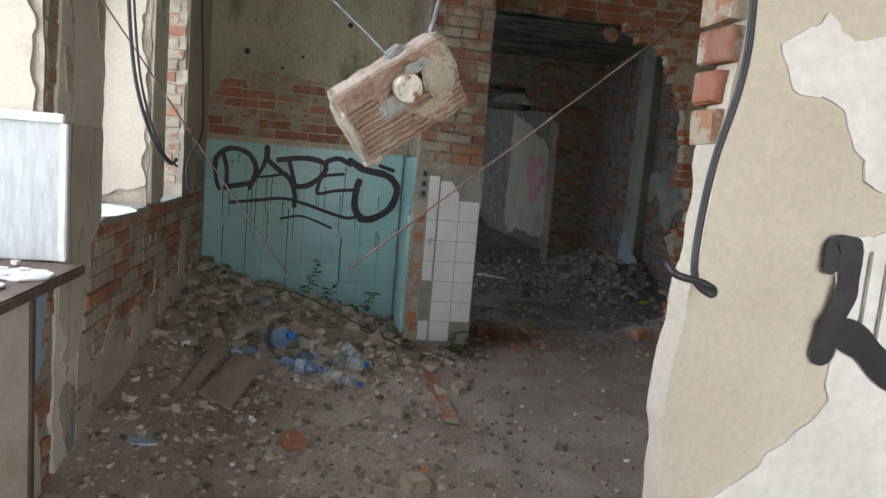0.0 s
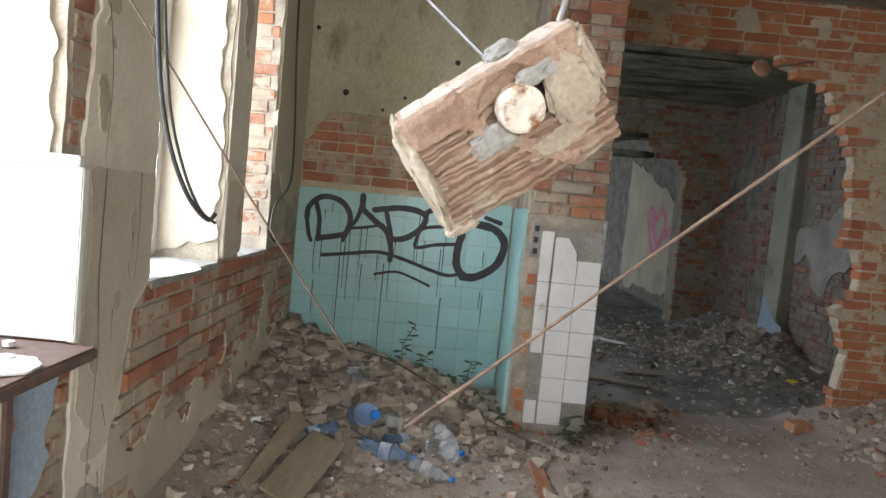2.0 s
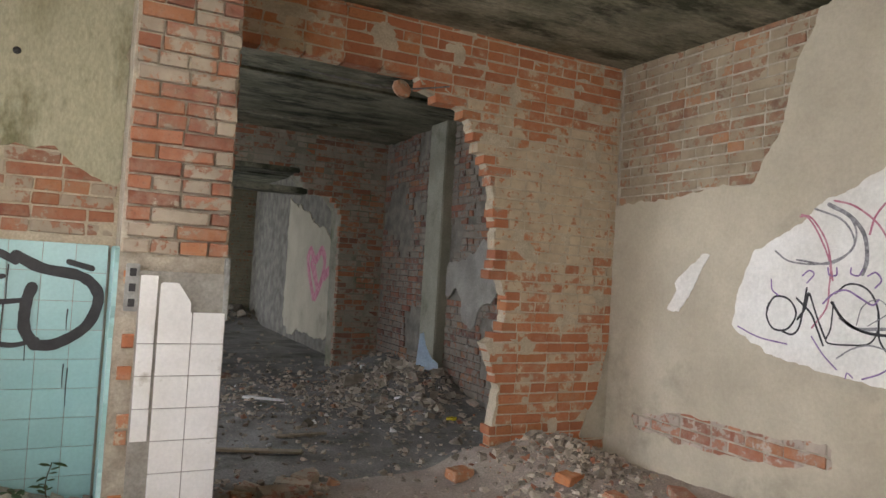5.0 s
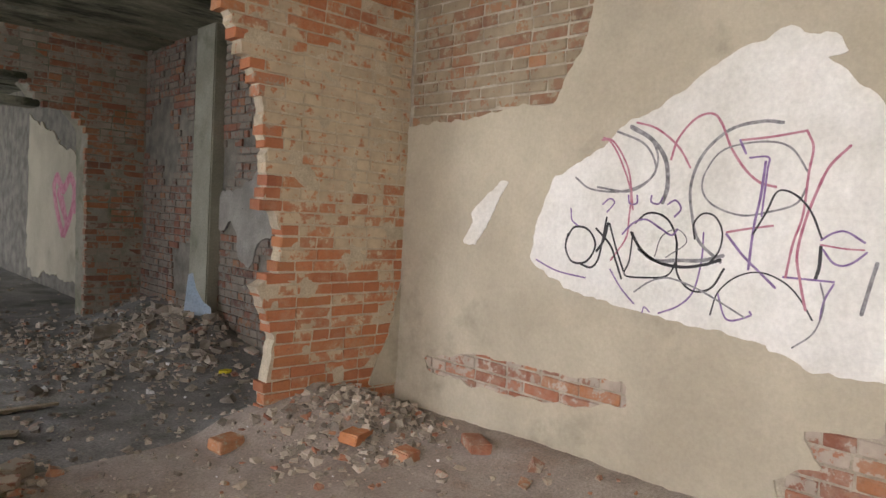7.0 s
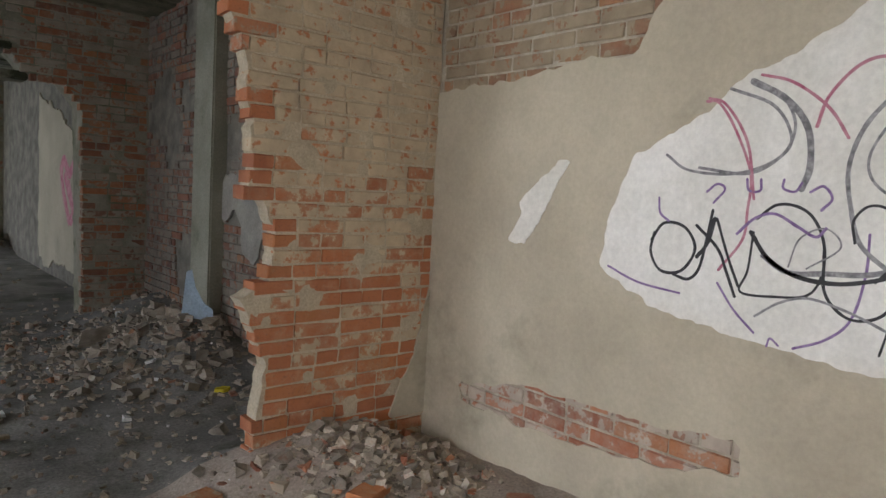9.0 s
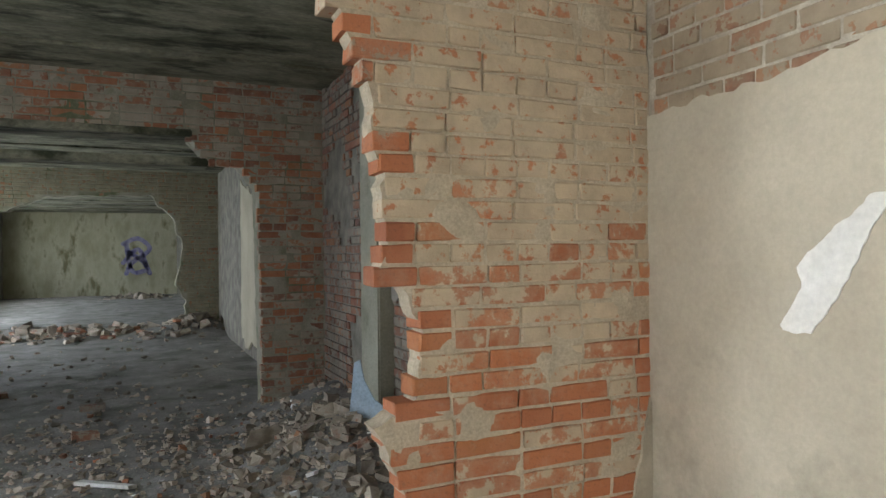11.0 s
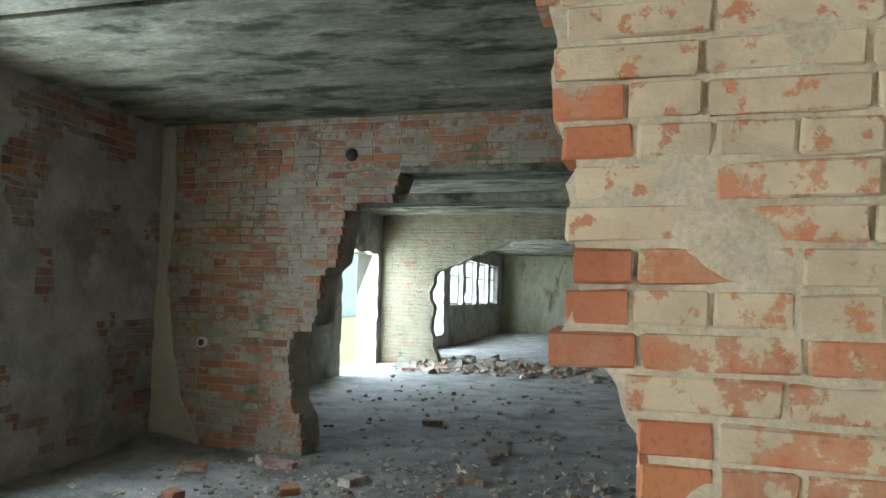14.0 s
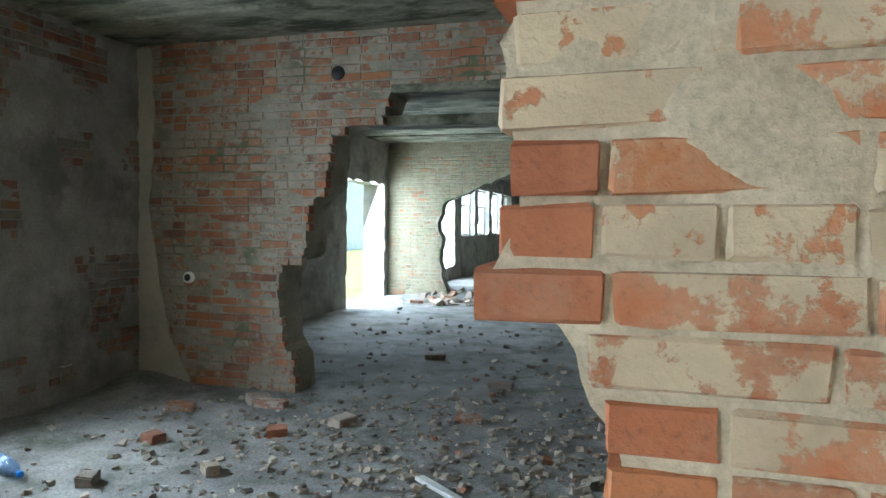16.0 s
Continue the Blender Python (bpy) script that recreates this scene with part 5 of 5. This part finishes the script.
part("bracket", box_bm(4.085, 4.119, 2.375, 2.395, 0.95, 1.03, 0.004), M_STEEL, wall_box, "grey metal bracket")

# first window: brown sill, box panel, paint patch, board
sill = tagged(new("window_sill_board"), "brown painted wooden sill board with chipped edge", "window sill")
part("board", box_bm(XL - 0.28, -0.78, 0.6, 2.43, 0.925, 0.96, 0.006), M_BROWNWOOD, sill)
part("front_panel", box_bm(-0.86, -0.835, 0.6, 2.13, 0.0, 0.925, 0.003), M_CREAM, sill, "beige hardboard front panel")
part("edge_strip", box_bm(-0.875, -0.828, 2.13, 2.16, 0.0, 0.925, 0.003), M_BROWNWOOD, sill, "dark wooden edge strip")
BLUE = [(2.340, 0.92), (2.500, 0.92), (2.530, 0.85), (2.470, 0.7), (2.500, 0.62), (2.390, 0.5), (2.340, 0.48)]
sheet("blue_paint", ragged(BLUE, 0.02, 14, 2), 2.32, 2.57, 0.4, 0.95, 0.015, on_left, 0.02, -0.016, M_BLUEPAINT, wall_left)
BELOW = [(2.340, 0.5), (2.420, 0.48), (2.470, 0.3), (2.500, 0.0), (2.340, 0.0)]
sheet("plaster", ragged(BELOW, 0.02, 14, 3), 2.32, 2.57, 0.0, 0.55, 0.02, on_left, 0.019, -0.016, M_CREAM, wall_left)
lay(wall_left, M_BRICK, lambda u, v: min(inside([(2.3, 0), (2.6, 0), (2.6, 0.92), (2.3, 0.92)], u, v), -inside(BLUE, u, v)), 2.3, 2.6, 0.0, 0.92, FRAME_L, 61, 0.008)
board = tagged(new("window_box_board"), "white painted plywood board boxed into the window recess", "board")
part("panel", box_bm(XL - 0.16, -0.865, 2.430, 2.448, 0.965, 1.42, 0.002), M_DULLWHITE, board)
part("top_batten", box_bm(XL - 0.19, -0.85, 2.415, 2.450, 1.42, 1.45, 0.004), M_WHITEWOOD, board)
part("side_batten", box_bm(XL - 0.19, XL - 0.16, 2.415, 2.450, 0.965, 1.42, 0.004), M_WHITEWOOD, board)
part("side_batten", box_bm(-0.865, -0.84, 2.420, 2.452, 0.965, 1.42, 0.004), M_WHITEWOOD, board)


def flake(name, cx, cy, z, rx, ry, mat, label, category, seed, turn=0.0, thick=0.006):
    """A flat broken piece lying on something."""
    m = pose(cx, cy, z, 0, 0, turn)
    pts = [(math.cos(k * 0.7854 + 0.3) * rx * (0.75 + 0.4 * random.Random(seed + k).random()), math.sin(k * 0.7854 + 0.3) * ry * (0.75 + 0.4 * random.Random(seed * 3 + k).random())) for k in range(8)]
    ob = sheet(name, lambda u, v: inside(pts, u, v), -rx * 1.2, rx * 1.2, -ry * 1.2, ry * 1.2, max(rx, ry) / 8,
               lambda u, v, d: m @ Vector((u, v, d + 0.004 * fbm(u * 20 + seed, v * 20))), thick, 0.0, mat, closed=True)
    return tagged(ob, label, category)


flake("plaster_flake", -0.88, 2.17, 0.964, 0.11, 0.09, M_PAPER, "large white plaster flake lying on the brown sill", "plaster flake", 3)
flake("plaster_flake", -0.92, 1.98, 0.964, 0.08, 0.06, M_PAPER, "white plaster flake lying on the brown sill", "plaster flake", 5)
for k in range(9):
    flake("plaster_crumb", -0.85 - 0.12 * random.random(), 1.8 + 0.55 * random.random(), 0.964, 0.02, 0.016, M_PAPER, "small plaster crumb on the brown sill", "plaster crumb", 20 + k, 40 * k, 0.012)
structure(part("window_sill", box_bm(XL - 0.36, XL + 0.015, 3.11, 3.89, 1.0, 1.035, 0.006), M_CEMENT_GREY), "crumbling mortar sill under the window")
flake("sheet_of_paper", -1.06, 3.42, 1.037, 0.18, 0.36, M_PAPER, "pale bluish sheet lying on the window sill", "paper", 9, 0, 0.003)
structure(part("window_sill_low", box_bm(XL - 0.36, XL + 0.01, 4.23, 4.77, 1.0, 1.03, 0.006), M_CEMENT_GREY), "crumbling mortar sill of the narrow window")


# ---- floor litter ----
def plank(name, pts, thick, mat, label, category, lift=0.01):
    bm = bmesh.new()
    base = [bm.verts.new((x, y, ground_height(x, y) + lift + 0.003 * k)) for k, (x, y) in enumerate(pts)]
    face = bm.faces.new(base)
    made = bmesh.ops.extrude_face_region(bm, geom=[face])
    for v in made["geom"]:
        if isinstance(v, bmesh.types.BMVert):
            v.co.z += thick
    bmesh.ops.bevel(bm, geom=list(bm.edges), offset=min(0.003, thick * 0.3), segments=1, affect="EDGES")
    return tagged(part(name, bm, mat), label, category)


plank("floor_board", [(-0.58, 3.5), (-0.41, 3.45), (-0.31, 4.27), (-0.50, 4.32)], 0.012, M_BOARD, "dusty tan hardboard strip lying on the rubble", "board", 0.03)
plank("floor_board", [(-0.66, 3.5), (-0.62, 3.46), (-0.53, 4.3), (-0.62, 4.45)], 0.02, M_BOARD, "narrow dusty board beside a wider one", "board", 0.02)
plank("rusty_strip", [(0.70, 3.46), (0.79, 3.46), (0.775, 4.43), (0.69, 4.38)], 0.012, M_BRICK, "flat reddish strip half sunk in the dust", "metal strip", 0.004)
plank("slat", [(1.95, 8.47), (2.0, 8.50), (2.32, 8.24), (2.27, 8.20)], 0.025, M_WHITEWOOD, "pale wooden slat lying in the dust", "wooden slat")
plank("slat", [(1.35, 6.6), (1.33, 6.55), (1.95, 6.3), (1.98, 6.36)], 0.02, M_BOARD, "dusty wooden slat in the dark room", "wooden slat")
plank("slat", [(1.9, 6.9), (1.9, 6.85), (2.3, 6.8), (2.3, 6.86)], 0.02, M_BOARD, "dusty wooden slat on the dark floor", "wooden slat")
flake("tile_shard", -0.7, 2.92, ground_height(-0.7, 2.92) + 0.01, 0.08, 0.04, M_BLUEPAINT, "pale green-blue tile shard on the dirt", "tile shard", 31, -15, 0.01)


def loose_brick(x, y, turn, length, mat, label, tip=0.0, up=0.0):
    bm = box_bm(-length / 2, length / 2, -0.058, 0.058, 0, 0.064, 0.006)
    rng = random.Random(int(x * 977 + y * 131))
    for v in bm.verts:
        v.co += Vector((rng.uniform(-1, 1), rng.uniform(-1, 1), rng.uniform(-1, 1))) * 0.005
        if rng.random() < 0.1:
            v.co *= 0.9
    ob = tagged(part("loose_brick", bm, mat), label, "brick", "loose bricks on the floor")
    ob.matrix_basis = pose(x, y, ground_height(x, y) - 0.004 + up, tip, tip * 0.4, turn)
    return ob


DUSTY, RED = "dusty whole brick lying on the floor", "broken red brick lying on the floor"
for spot in [(-0.28, 9.31, 20, 0.2, M_BRICK_DUST, DUSTY, 4), (0.07, 8.58, 80, 0.12, M_BRICK, RED, 3), (0.35, 9.6, 5, 0.25, M_BRICK_DUST, DUSTY, 2), (0.15, 9.72, 60, 0.2, M_BRICK_DUST, DUSTY, 20), (1.09, 9.34, 75, 0.2, M_BRICK_DUST, DUSTY, 5),
             (0.76, 8.98, 30, 0.14, M_BRICK, RED, 6), (1.95, 9.7, 10, 0.2, M_BRICK, RED, 4), (0.77, 8.22, 50, 0.09, M_BRICK, RED, 4), (0.22, 7.87, 20, 0.1, M_BRICK_DARK, RED, 8), (1.0, 11.9, 10, 0.22, M_BRICK_DARK, RED, 0), (1.95, 10.85, 0, 0.22, M_BRICK_DARK, RED, 0),
             (2.78, 5.45, 15, 0.17, M_BRICK_LIME, RED, 3), (1.48, 5.32, 30, 0.2, M_BRICK, RED, 8), (1.7, 5.6, -25, 0.22, M_BRICK, RED, 5), (1.42, 5.62, 60, 0.18, M_BRICK, RED, 12), (1.58, 5.5, 10, 0.24, M_BRICK, RED, 10), (1.35, 5.42, 80, 0.14, M_BRICK_LIME, RED, 6),
             (1.82, 5.75, 40, 0.16, M_BRICK, RED, 3), (3.35, 5.02, 25, 0.2, M_BRICK_LIME, RED, 6), (3.85, 4.55, 60, 0.22, M_BRICK, RED, 4), (-0.09, 3.18, 30, 0.09, M_BRICK, RED, 5), (0.43, 3.6, 70, 0.1, M_BRICK, RED, 5), (3.5, 4.75, 10, 0.12, M_BRICK_LIME, RED, 5),
             (0.45, 2.75, 20, 0.1, M_BRICK, RED, 4), (3.1, 17.0, 20, 0.24, M_BRICK_DUST, DUSTY, 4), (2.5, 16.9, 60, 0.24, M_BRICK_DUST, DUSTY, 4), (1.9, 17.0, 0, 0.24, M_BRICK_DUST, DUSTY, 4), (1.3, 17.3, 30, 0.24, M_BRICK, RED, 14), (0.4, 17.2, 10, 0.24, M_BRICK_DUST, DUSTY, 14),
             (-0.3, 17.0, 40, 0.24, M_BRICK_DUST, DUSTY, 4), (-0.9, 16.8, 10, 0.24, M_BRICK, RED, 4), (0.9, 17.6, 50, 0.24, M_BRICK_DUST, DUSTY, 24), (0.1, 17.7, 80, 0.24, M_BRICK, RED, 24)]:
    loose_brick(*spot[:6], spot[6])


def chunks(name, label, mat, spots, seed):
    """Countless broken bits, thicker in heaps. spots: centre, spread, number, sizes."""
    rng = random.Random(seed)
    verts, faces = [], []
    cube = [(-1, -1, -1), (1, -1, -1), (1, 1, -1), (-1, 1, -1), (-1, -1, 1), (1, -1, 1), (1, 1, 1), (-1, 1, 1)]
    quads = [(0, 3, 2, 1), (4, 5, 6, 7), (0, 1, 5, 4), (1, 2, 6, 5), (2, 3, 7, 6), (3, 0, 4, 7)]
    for cx, cy, rx, ry, count, small, large in spots:
        for _ in range(count):
            x, y = cx + rng.gauss(0, rx), cy + rng.gauss(0, ry)
            if not (XL + 0.03 < x < 4.05 and y > -2) or (y > 5.5 and x < 1.1 and y < 5.95) or (x > 3.1 and 5.55 < y < 5.9):
                continue
            s = small + (large - small) * rng.random() ** 2.5
            flat = rng.uniform(0.25, 0.9)
            m = pose(x, y, ground_height(x, y) + s * flat * 0.35, rng.uniform(-25, 25), rng.uniform(-25, 25), rng.uniform(0, 360))
            base = len(verts)
            verts += [m @ Vector((a * s * rng.uniform(0.35, 1), b * s * rng.uniform(0.3, 0.8), c * s * flat * rng.uniform(0.4, 0.9))) for a, b, c in cube]
            faces += [tuple(base + k for k in q) for q in quads]
    return tagged(raw(name, verts, faces, mat), label, "rubble", "", "stuff")


chunks("rubble", "heaps of broken plaster and mortar bits on the floor", M_RUBBLE,
       [(-0.3, 4.95, 0.55, 0.38, 1500, 0.010, 0.075), (-0.3, 4.9, 0.55, 0.42, 2200, 0.006, 0.030), (-0.55, 5.0, 0.3, 0.4, 300, 0.02, 0.09), (0.3, 4.9, 0.4, 0.3, 300, 0.01, 0.06), (-0.6, 3.6, 0.22, 0.8, 700, 0.006, 0.035), (0.2, 3.6, 0.7, 1.0, 1800, 0.003, 0.03), (0.1, 2.4, 0.6, 0.7, 1500, 0.003, 0.024), (3.5, 5.2, 0.28, 0.22, 800, 0.008, 0.045), (2.2, 4.2, 1.2, 1.0, 900, 0.002, 0.018),
        (1.3, 5.2, 0.5, 0.3, 350, 0.006, 0.035), (3.5, 8.2, 0.4, 0.8, 800, 0.006, 0.07), (3.45, 8.2, 0.35, 0.5, 30, 0.03, 0.10), (3.2, 7.9, 0.5, 0.6, 500, 0.006, 0.04), (2.2, 7.6, 1.0, 1.3, 1800, 0.003, 0.035), (1.4, 9.2, 1.1, 0.8, 1700, 0.003, 0.04), (1.5, 12.5, 1.5, 2.0, 500, 0.006, 0.05), (0.6, 17.5, 1.6, 0.4, 260, 0.03, 0.14), (3.3, 17.0, 0.4, 0.4, 90, 0.03, 0.14), (2.6, 29.5, 0.6, 0.5, 90, 0.04, 0.2)], 71)
chunks("brick_crumbs", "red crumbs of broken brick among the dust", M_BRICK,
       [(1.5, 5.4, 0.22, 0.2, 160, 0.01, 0.05), (3.4, 5.1, 0.35, 0.3, 150, 0.006, 0.04), (0.1, 4.0, 0.7, 0.9, 160, 0.005, 0.025), (2.4, 8.4, 1.0, 1.0, 110, 0.008, 0.045), (0.6, 17.3, 1.5, 0.3, 60, 0.04, 0.12), (3.8, 3.8, 0.2, 0.8, 60, 0.008, 0.05)], 72)
chunks("paper_scraps", "white scraps of paint and paper in the dirt", M_PAPER,
       [(-0.1, 4.6, 0.5, 0.5, 70, 0.008, 0.04), (0.3, 3.0, 0.7, 0.9, 70, 0.004, 0.018), (3.2, 8.0, 0.5, 0.7, 40, 0.01, 0.05), (1.5, 8.5, 1.0, 0.9, 40, 0.008, 0.03), (3.5, 5.1, 0.4, 0.3, 30, 0.004, 0.015)], 73)


def slab_piece(x, y, z, outline, turn, lean, mat, label):
    m = pose(x, y, z, lean, 0, turn)
    ob = sheet("plaster_slab", lambda u, v: inside(outline, u, v), -0.3, 0.4, 0, 0.7, 0.02, lambda u, v, d: m @ Vector((u, d, v)), 0.0, 0.035, mat, closed=True, rough=0.01)
    return tagged(ob, label, "plaster slab")


slab_piece(3.70, 8.0, 0.22, [(-0.08, 0), (-0.04, 0.5), (0.0, 0.52), (0.03, 0.38), (0.1, 0.25), (0.17, 0.2), (0.18, 0)], -25, -8, M_BLUEPAINT, "pale blue pointed slab of plaster leaning on the pilaster")
slab_piece(3.45, 8.15, 0.2, [(-0.15, 0), (-0.02, 0.2), (0.12, 0.27), (0.16, 0.1), (0.1, 0)], -10, -35, M_RUBBLE, "grey slab of plaster lying against the heap")
slab_piece(3.2, 8.5, 0.12, [(-0.2, 0), (-0.1, 0.15), (0.12, 0.18), (0.2, 0.05), (0.1, 0)], 15, -60, M_RUBBLE, "flat grey slab of plaster on the heap")
flake("yellow_scrap", 3.55, 7.0, ground_height(3.55, 7.0) + 0.01, 0.06, 0.045, M_YELLOW, "bright yellow plastic scrap on the dark floor", "plastic scrap", 51, 20, 0.02)


def bottle(x, y, z, turn, tip, size, body_mat, cap_mat, label, crush=0.2):
    """A squashed plastic drink bottle, lying down."""
    root = tagged(new("plastic_bottle"), label, "bottle", "thrown-away bottles")
    bm = lathe([(0.03, 0), (0.044, 0.006), (0.045, 0.05), (0.041, 0.07), (0.045, 0.09), (0.045, 0.17), (0.038, 0.21), (0.02, 0.25), (0.014, 0.265), (0.014, 0.285)], 16)
    for v in bm.verts:
        v.co.x *= 1 - crush * (0.5 + 0.5 * math.sin(v.co.z * 40 + x * 9))
        v.co += 0.006 * Vector((fbm(v.co.x * 30, v.co.z * 20, x), fbm(v.co.y * 30, v.co.z * 20, y), 0))
    part("body", bm, body_mat, root, "", True)
    cap = lathe([(0.016, 0.283), (0.017, 0.286), (0.017, 0.302), (0.015, 0.305)], 12)
    part("cap", cap, cap_mat, root, "screw cap")
    lab = lathe([(0.0462, 0.10), (0.0466, 0.102), (0.0466, 0.158), (0.0462, 0.16)], 16)
    for v in lab.verts:
        v.co.x *= 1 - crush * (0.5 + 0.5 * math.sin(v.co.z * 40 + x * 9)) * 0.9
    part("paper_label", lab, M_LABEL if body_mat is M_BOTTLE_BLUE else M_LABEL_DIM, root, "wrapped label")
    root.matrix_basis = pose(x, y, z, 90 + tip, 0, turn) @ Matrix.Scale(size, 4)
    return root


BLUE_ONE, CLEAR_ONE = "squashed pale blue water bottle on the rubble", "clear crushed plastic bottle lying on the rubble"
for spot in [(-0.30, 4.62, 20, -18, 1.45, M_BOTTLE_BLUE, M_CAP, "large squashed blue water bottle on the rubble"), (-0.10, 4.36, 140, 10, 1.0, M_BOTTLE_BLUE, M_CAP, "blue plastic bottle with a bright label on the rubble"), (-0.06, 4.62, 230, 22, 1.3, M_BOTTLE_CLEAR, M_PAPER, "clear plastic bottle slumped on the heap"),
             (0.04, 4.17, 60, 4, 0.9, M_BOTTLE_CLEAR, M_CAP, CLEAR_ONE), (0.14, 4.38, 150, 4, 1.0, M_BOTTLE_CLEAR, M_PAPER, CLEAR_ONE), (0.28, 4.28, 200, 4, 0.9, M_BOTTLE_CLEAR, M_YELLOW, "clear bottle with an orange cap on the rubble"), (-0.38, 4.42, 300, 6, 1.1, M_BOTTLE_BLUE, M_CAP, BLUE_ONE),
             (-0.22, 4.25, 80, 4, 1.0, M_BOTTLE_BLUE, M_CAP, BLUE_ONE), (0.18, 4.6, 30, 8, 1.0, M_BOTTLE_CLEAR, M_CAP, CLEAR_ONE),
             (-0.34, 5.0, 240, 30, 1.5, M_BOTTLE_CLEAR, M_CAP, "big clear bottle standing askew on the heap"), (-0.46, 7.88, 70, 2, 1.1, M_BOTTLE_BLUE, M_CAP, "blue plastic bottle on the floor of the dark room")]:
    x, y = spot[:2]
    bottle(x, y, ground_height(x, y) + 0.05 * spot[4], *spot[2:])


def weed(x, y, z, height, leaves, seed, label):
    """A young weed: one bent stem and paired leaves."""
    rng = random.Random(seed)
    root = tagged(new("weed"), label, "plant")
    line = smooth_line([(0, 0, 0), (rng.uniform(-0.03, 0.03), -0.02, height * 0.5), (rng.uniform(-0.08, 0.08), -0.04, height)], 6)
    tube("stem", line, 0.003, M_STEM, root, 6)
    for k in range(leaves):
        p = line[int(len(line) * (0.25 + 0.75 * k / leaves)) % len(line)]
        a, ln = rng.uniform(0, 6.28), rng.uniform(0.04, 0.085)
        t = Vector((math.cos(a), math.sin(a), rng.uniform(-0.2, 0.5))).normalized()
        s = t.cross(Vector((0, 0, 1))).normalized() * ln * 0.26
        dip = Vector((0, 0, -ln * 0.12))
        raw("leaf", [p, p + t * ln * 0.4 + s, p + t * ln * 0.45 + dip, p + t * ln * 0.4 - s, p + t * ln * 0.8 + s * 0.5, p + t * ln * 0.8 - s * 0.5, p + t * ln + dip], [(0, 2, 1), (0, 3, 2), (1, 2, 6, 4), (2, 3, 5, 6)], M_LEAF, root)
    root.matrix_basis = Matrix.Translation((x, y, z))
    return root


for spot in [(-0.07, 5.4, 0.34, 16, 1), (0.02, 5.35, 0.16, 12, 2), (0.40, 5.45, 0.22, 12, 3), (0.3, 5.3, 0.12, 10, 4), (0.96, 4.78, 0.2, 22, 5), (1.03, 4.76, 0.16, 16, 6), (0.62, 4.8, 0.14, 14, 7), (-1.0, 16.4, 0.4, 14, 8)]:
    weed(spot[0], spot[1], ground_height(spot[0], spot[1]) - 0.01, spot[2], spot[3], spot[4], "small green weed growing out of the rubble")
tagged(tube("dead_branch", smooth_line([(-0.75, 5.35, 0.36), (-0.4, 5.32, 0.34), (-0.1, 5.2, 0.30), (0.3, 5.0, 0.15), (0.65, 4.72, 0.06), (0.8, 4.6, 0.05)]), 0.006, M_STEM, None, 6, 0.3), "thin dark dead branch lying along the heap", "branch")
tagged(tube("pipe_stub", [(-0.75, YB + 0.05, 0.97), (-0.75, YB - 0.04, 0.97)], 0.05, M_PAINT, None, 14), "white plastic pipe stub in the brick wall", "pipe")
tagged(tube("pipe_stub", [(-0.75, YB - 0.02, 0.97), (-0.75, YB - 0.045, 0.97)], 0.032, M_CABLE, None, 12), "dark mouth of the pipe stub", "pipe")
tagged(tube("wall_socket_hole", [(0.70, YB + 0.05, 2.72), (0.70, YB - 0.012, 2.72)], 0.06, M_CABLE, None, 12), "dark round pipe hole in the brickwork", "pipe hole")
for x, z, r in ((-0.67, 2.12, 0.022), (-0.25, 2.12, 0.012), (0.1, 2.4, 0.02), (-0.9, 2.55, 0.016), (-0.4, 2.02, 0.012)):
    tagged(tube("wall_plug", [(x, YA + 0.02, z), (x, YA - 0.017, z)], r, M_CABLE, None, 10), "dark drilled hole in the damp plaster", "hole")
# hollow block built into the pier's torn edge
hb = tagged(new("hollow_brick"), "grey hollow brick with three square holes in the torn pier", "hollow brick")
part("body", box_bm(0.655, 0.715, YP - 0.008, YP + 0.06, 1.13, 1.35, 0.004), M_CEMENT_GREY, hb)
for z in (1.17, 1.24, 1.31):
    part("cell", box_bm(0.672, 0.70, YP - 0.0095, YP + 0.0, z - 0.018, z + 0.018, 0.001), M_CABLE, hb)
# insulator knob hanging under the lintel on its wire
knob = lathe([(0.03, 0), (0.06, 0.015), (0.07, 0.04), (0.055, 0.07), (0.03, 0.085)], 14)
knob_ob = tagged(part("brick_lump", knob, M_BRICK, None), "round reddish lump caught on a wire under the lintel", "lump")
knob_ob.matrix_basis = pose(2.22, YA - 0.02, 2.55, 60, 0, 20)
tagged(tube("wire", smooth_line([(1.6, YA + 0.1, 2.62), (2.0, YA + 0.02, 2.58), (2.22, YA, 2.58), (2.45, YA - 0.03, 2.62), (2.6, YA - 0.015, 2.66)]), 0.006, M_STEEL), "bent grey wire under the broken lintel", "wire")
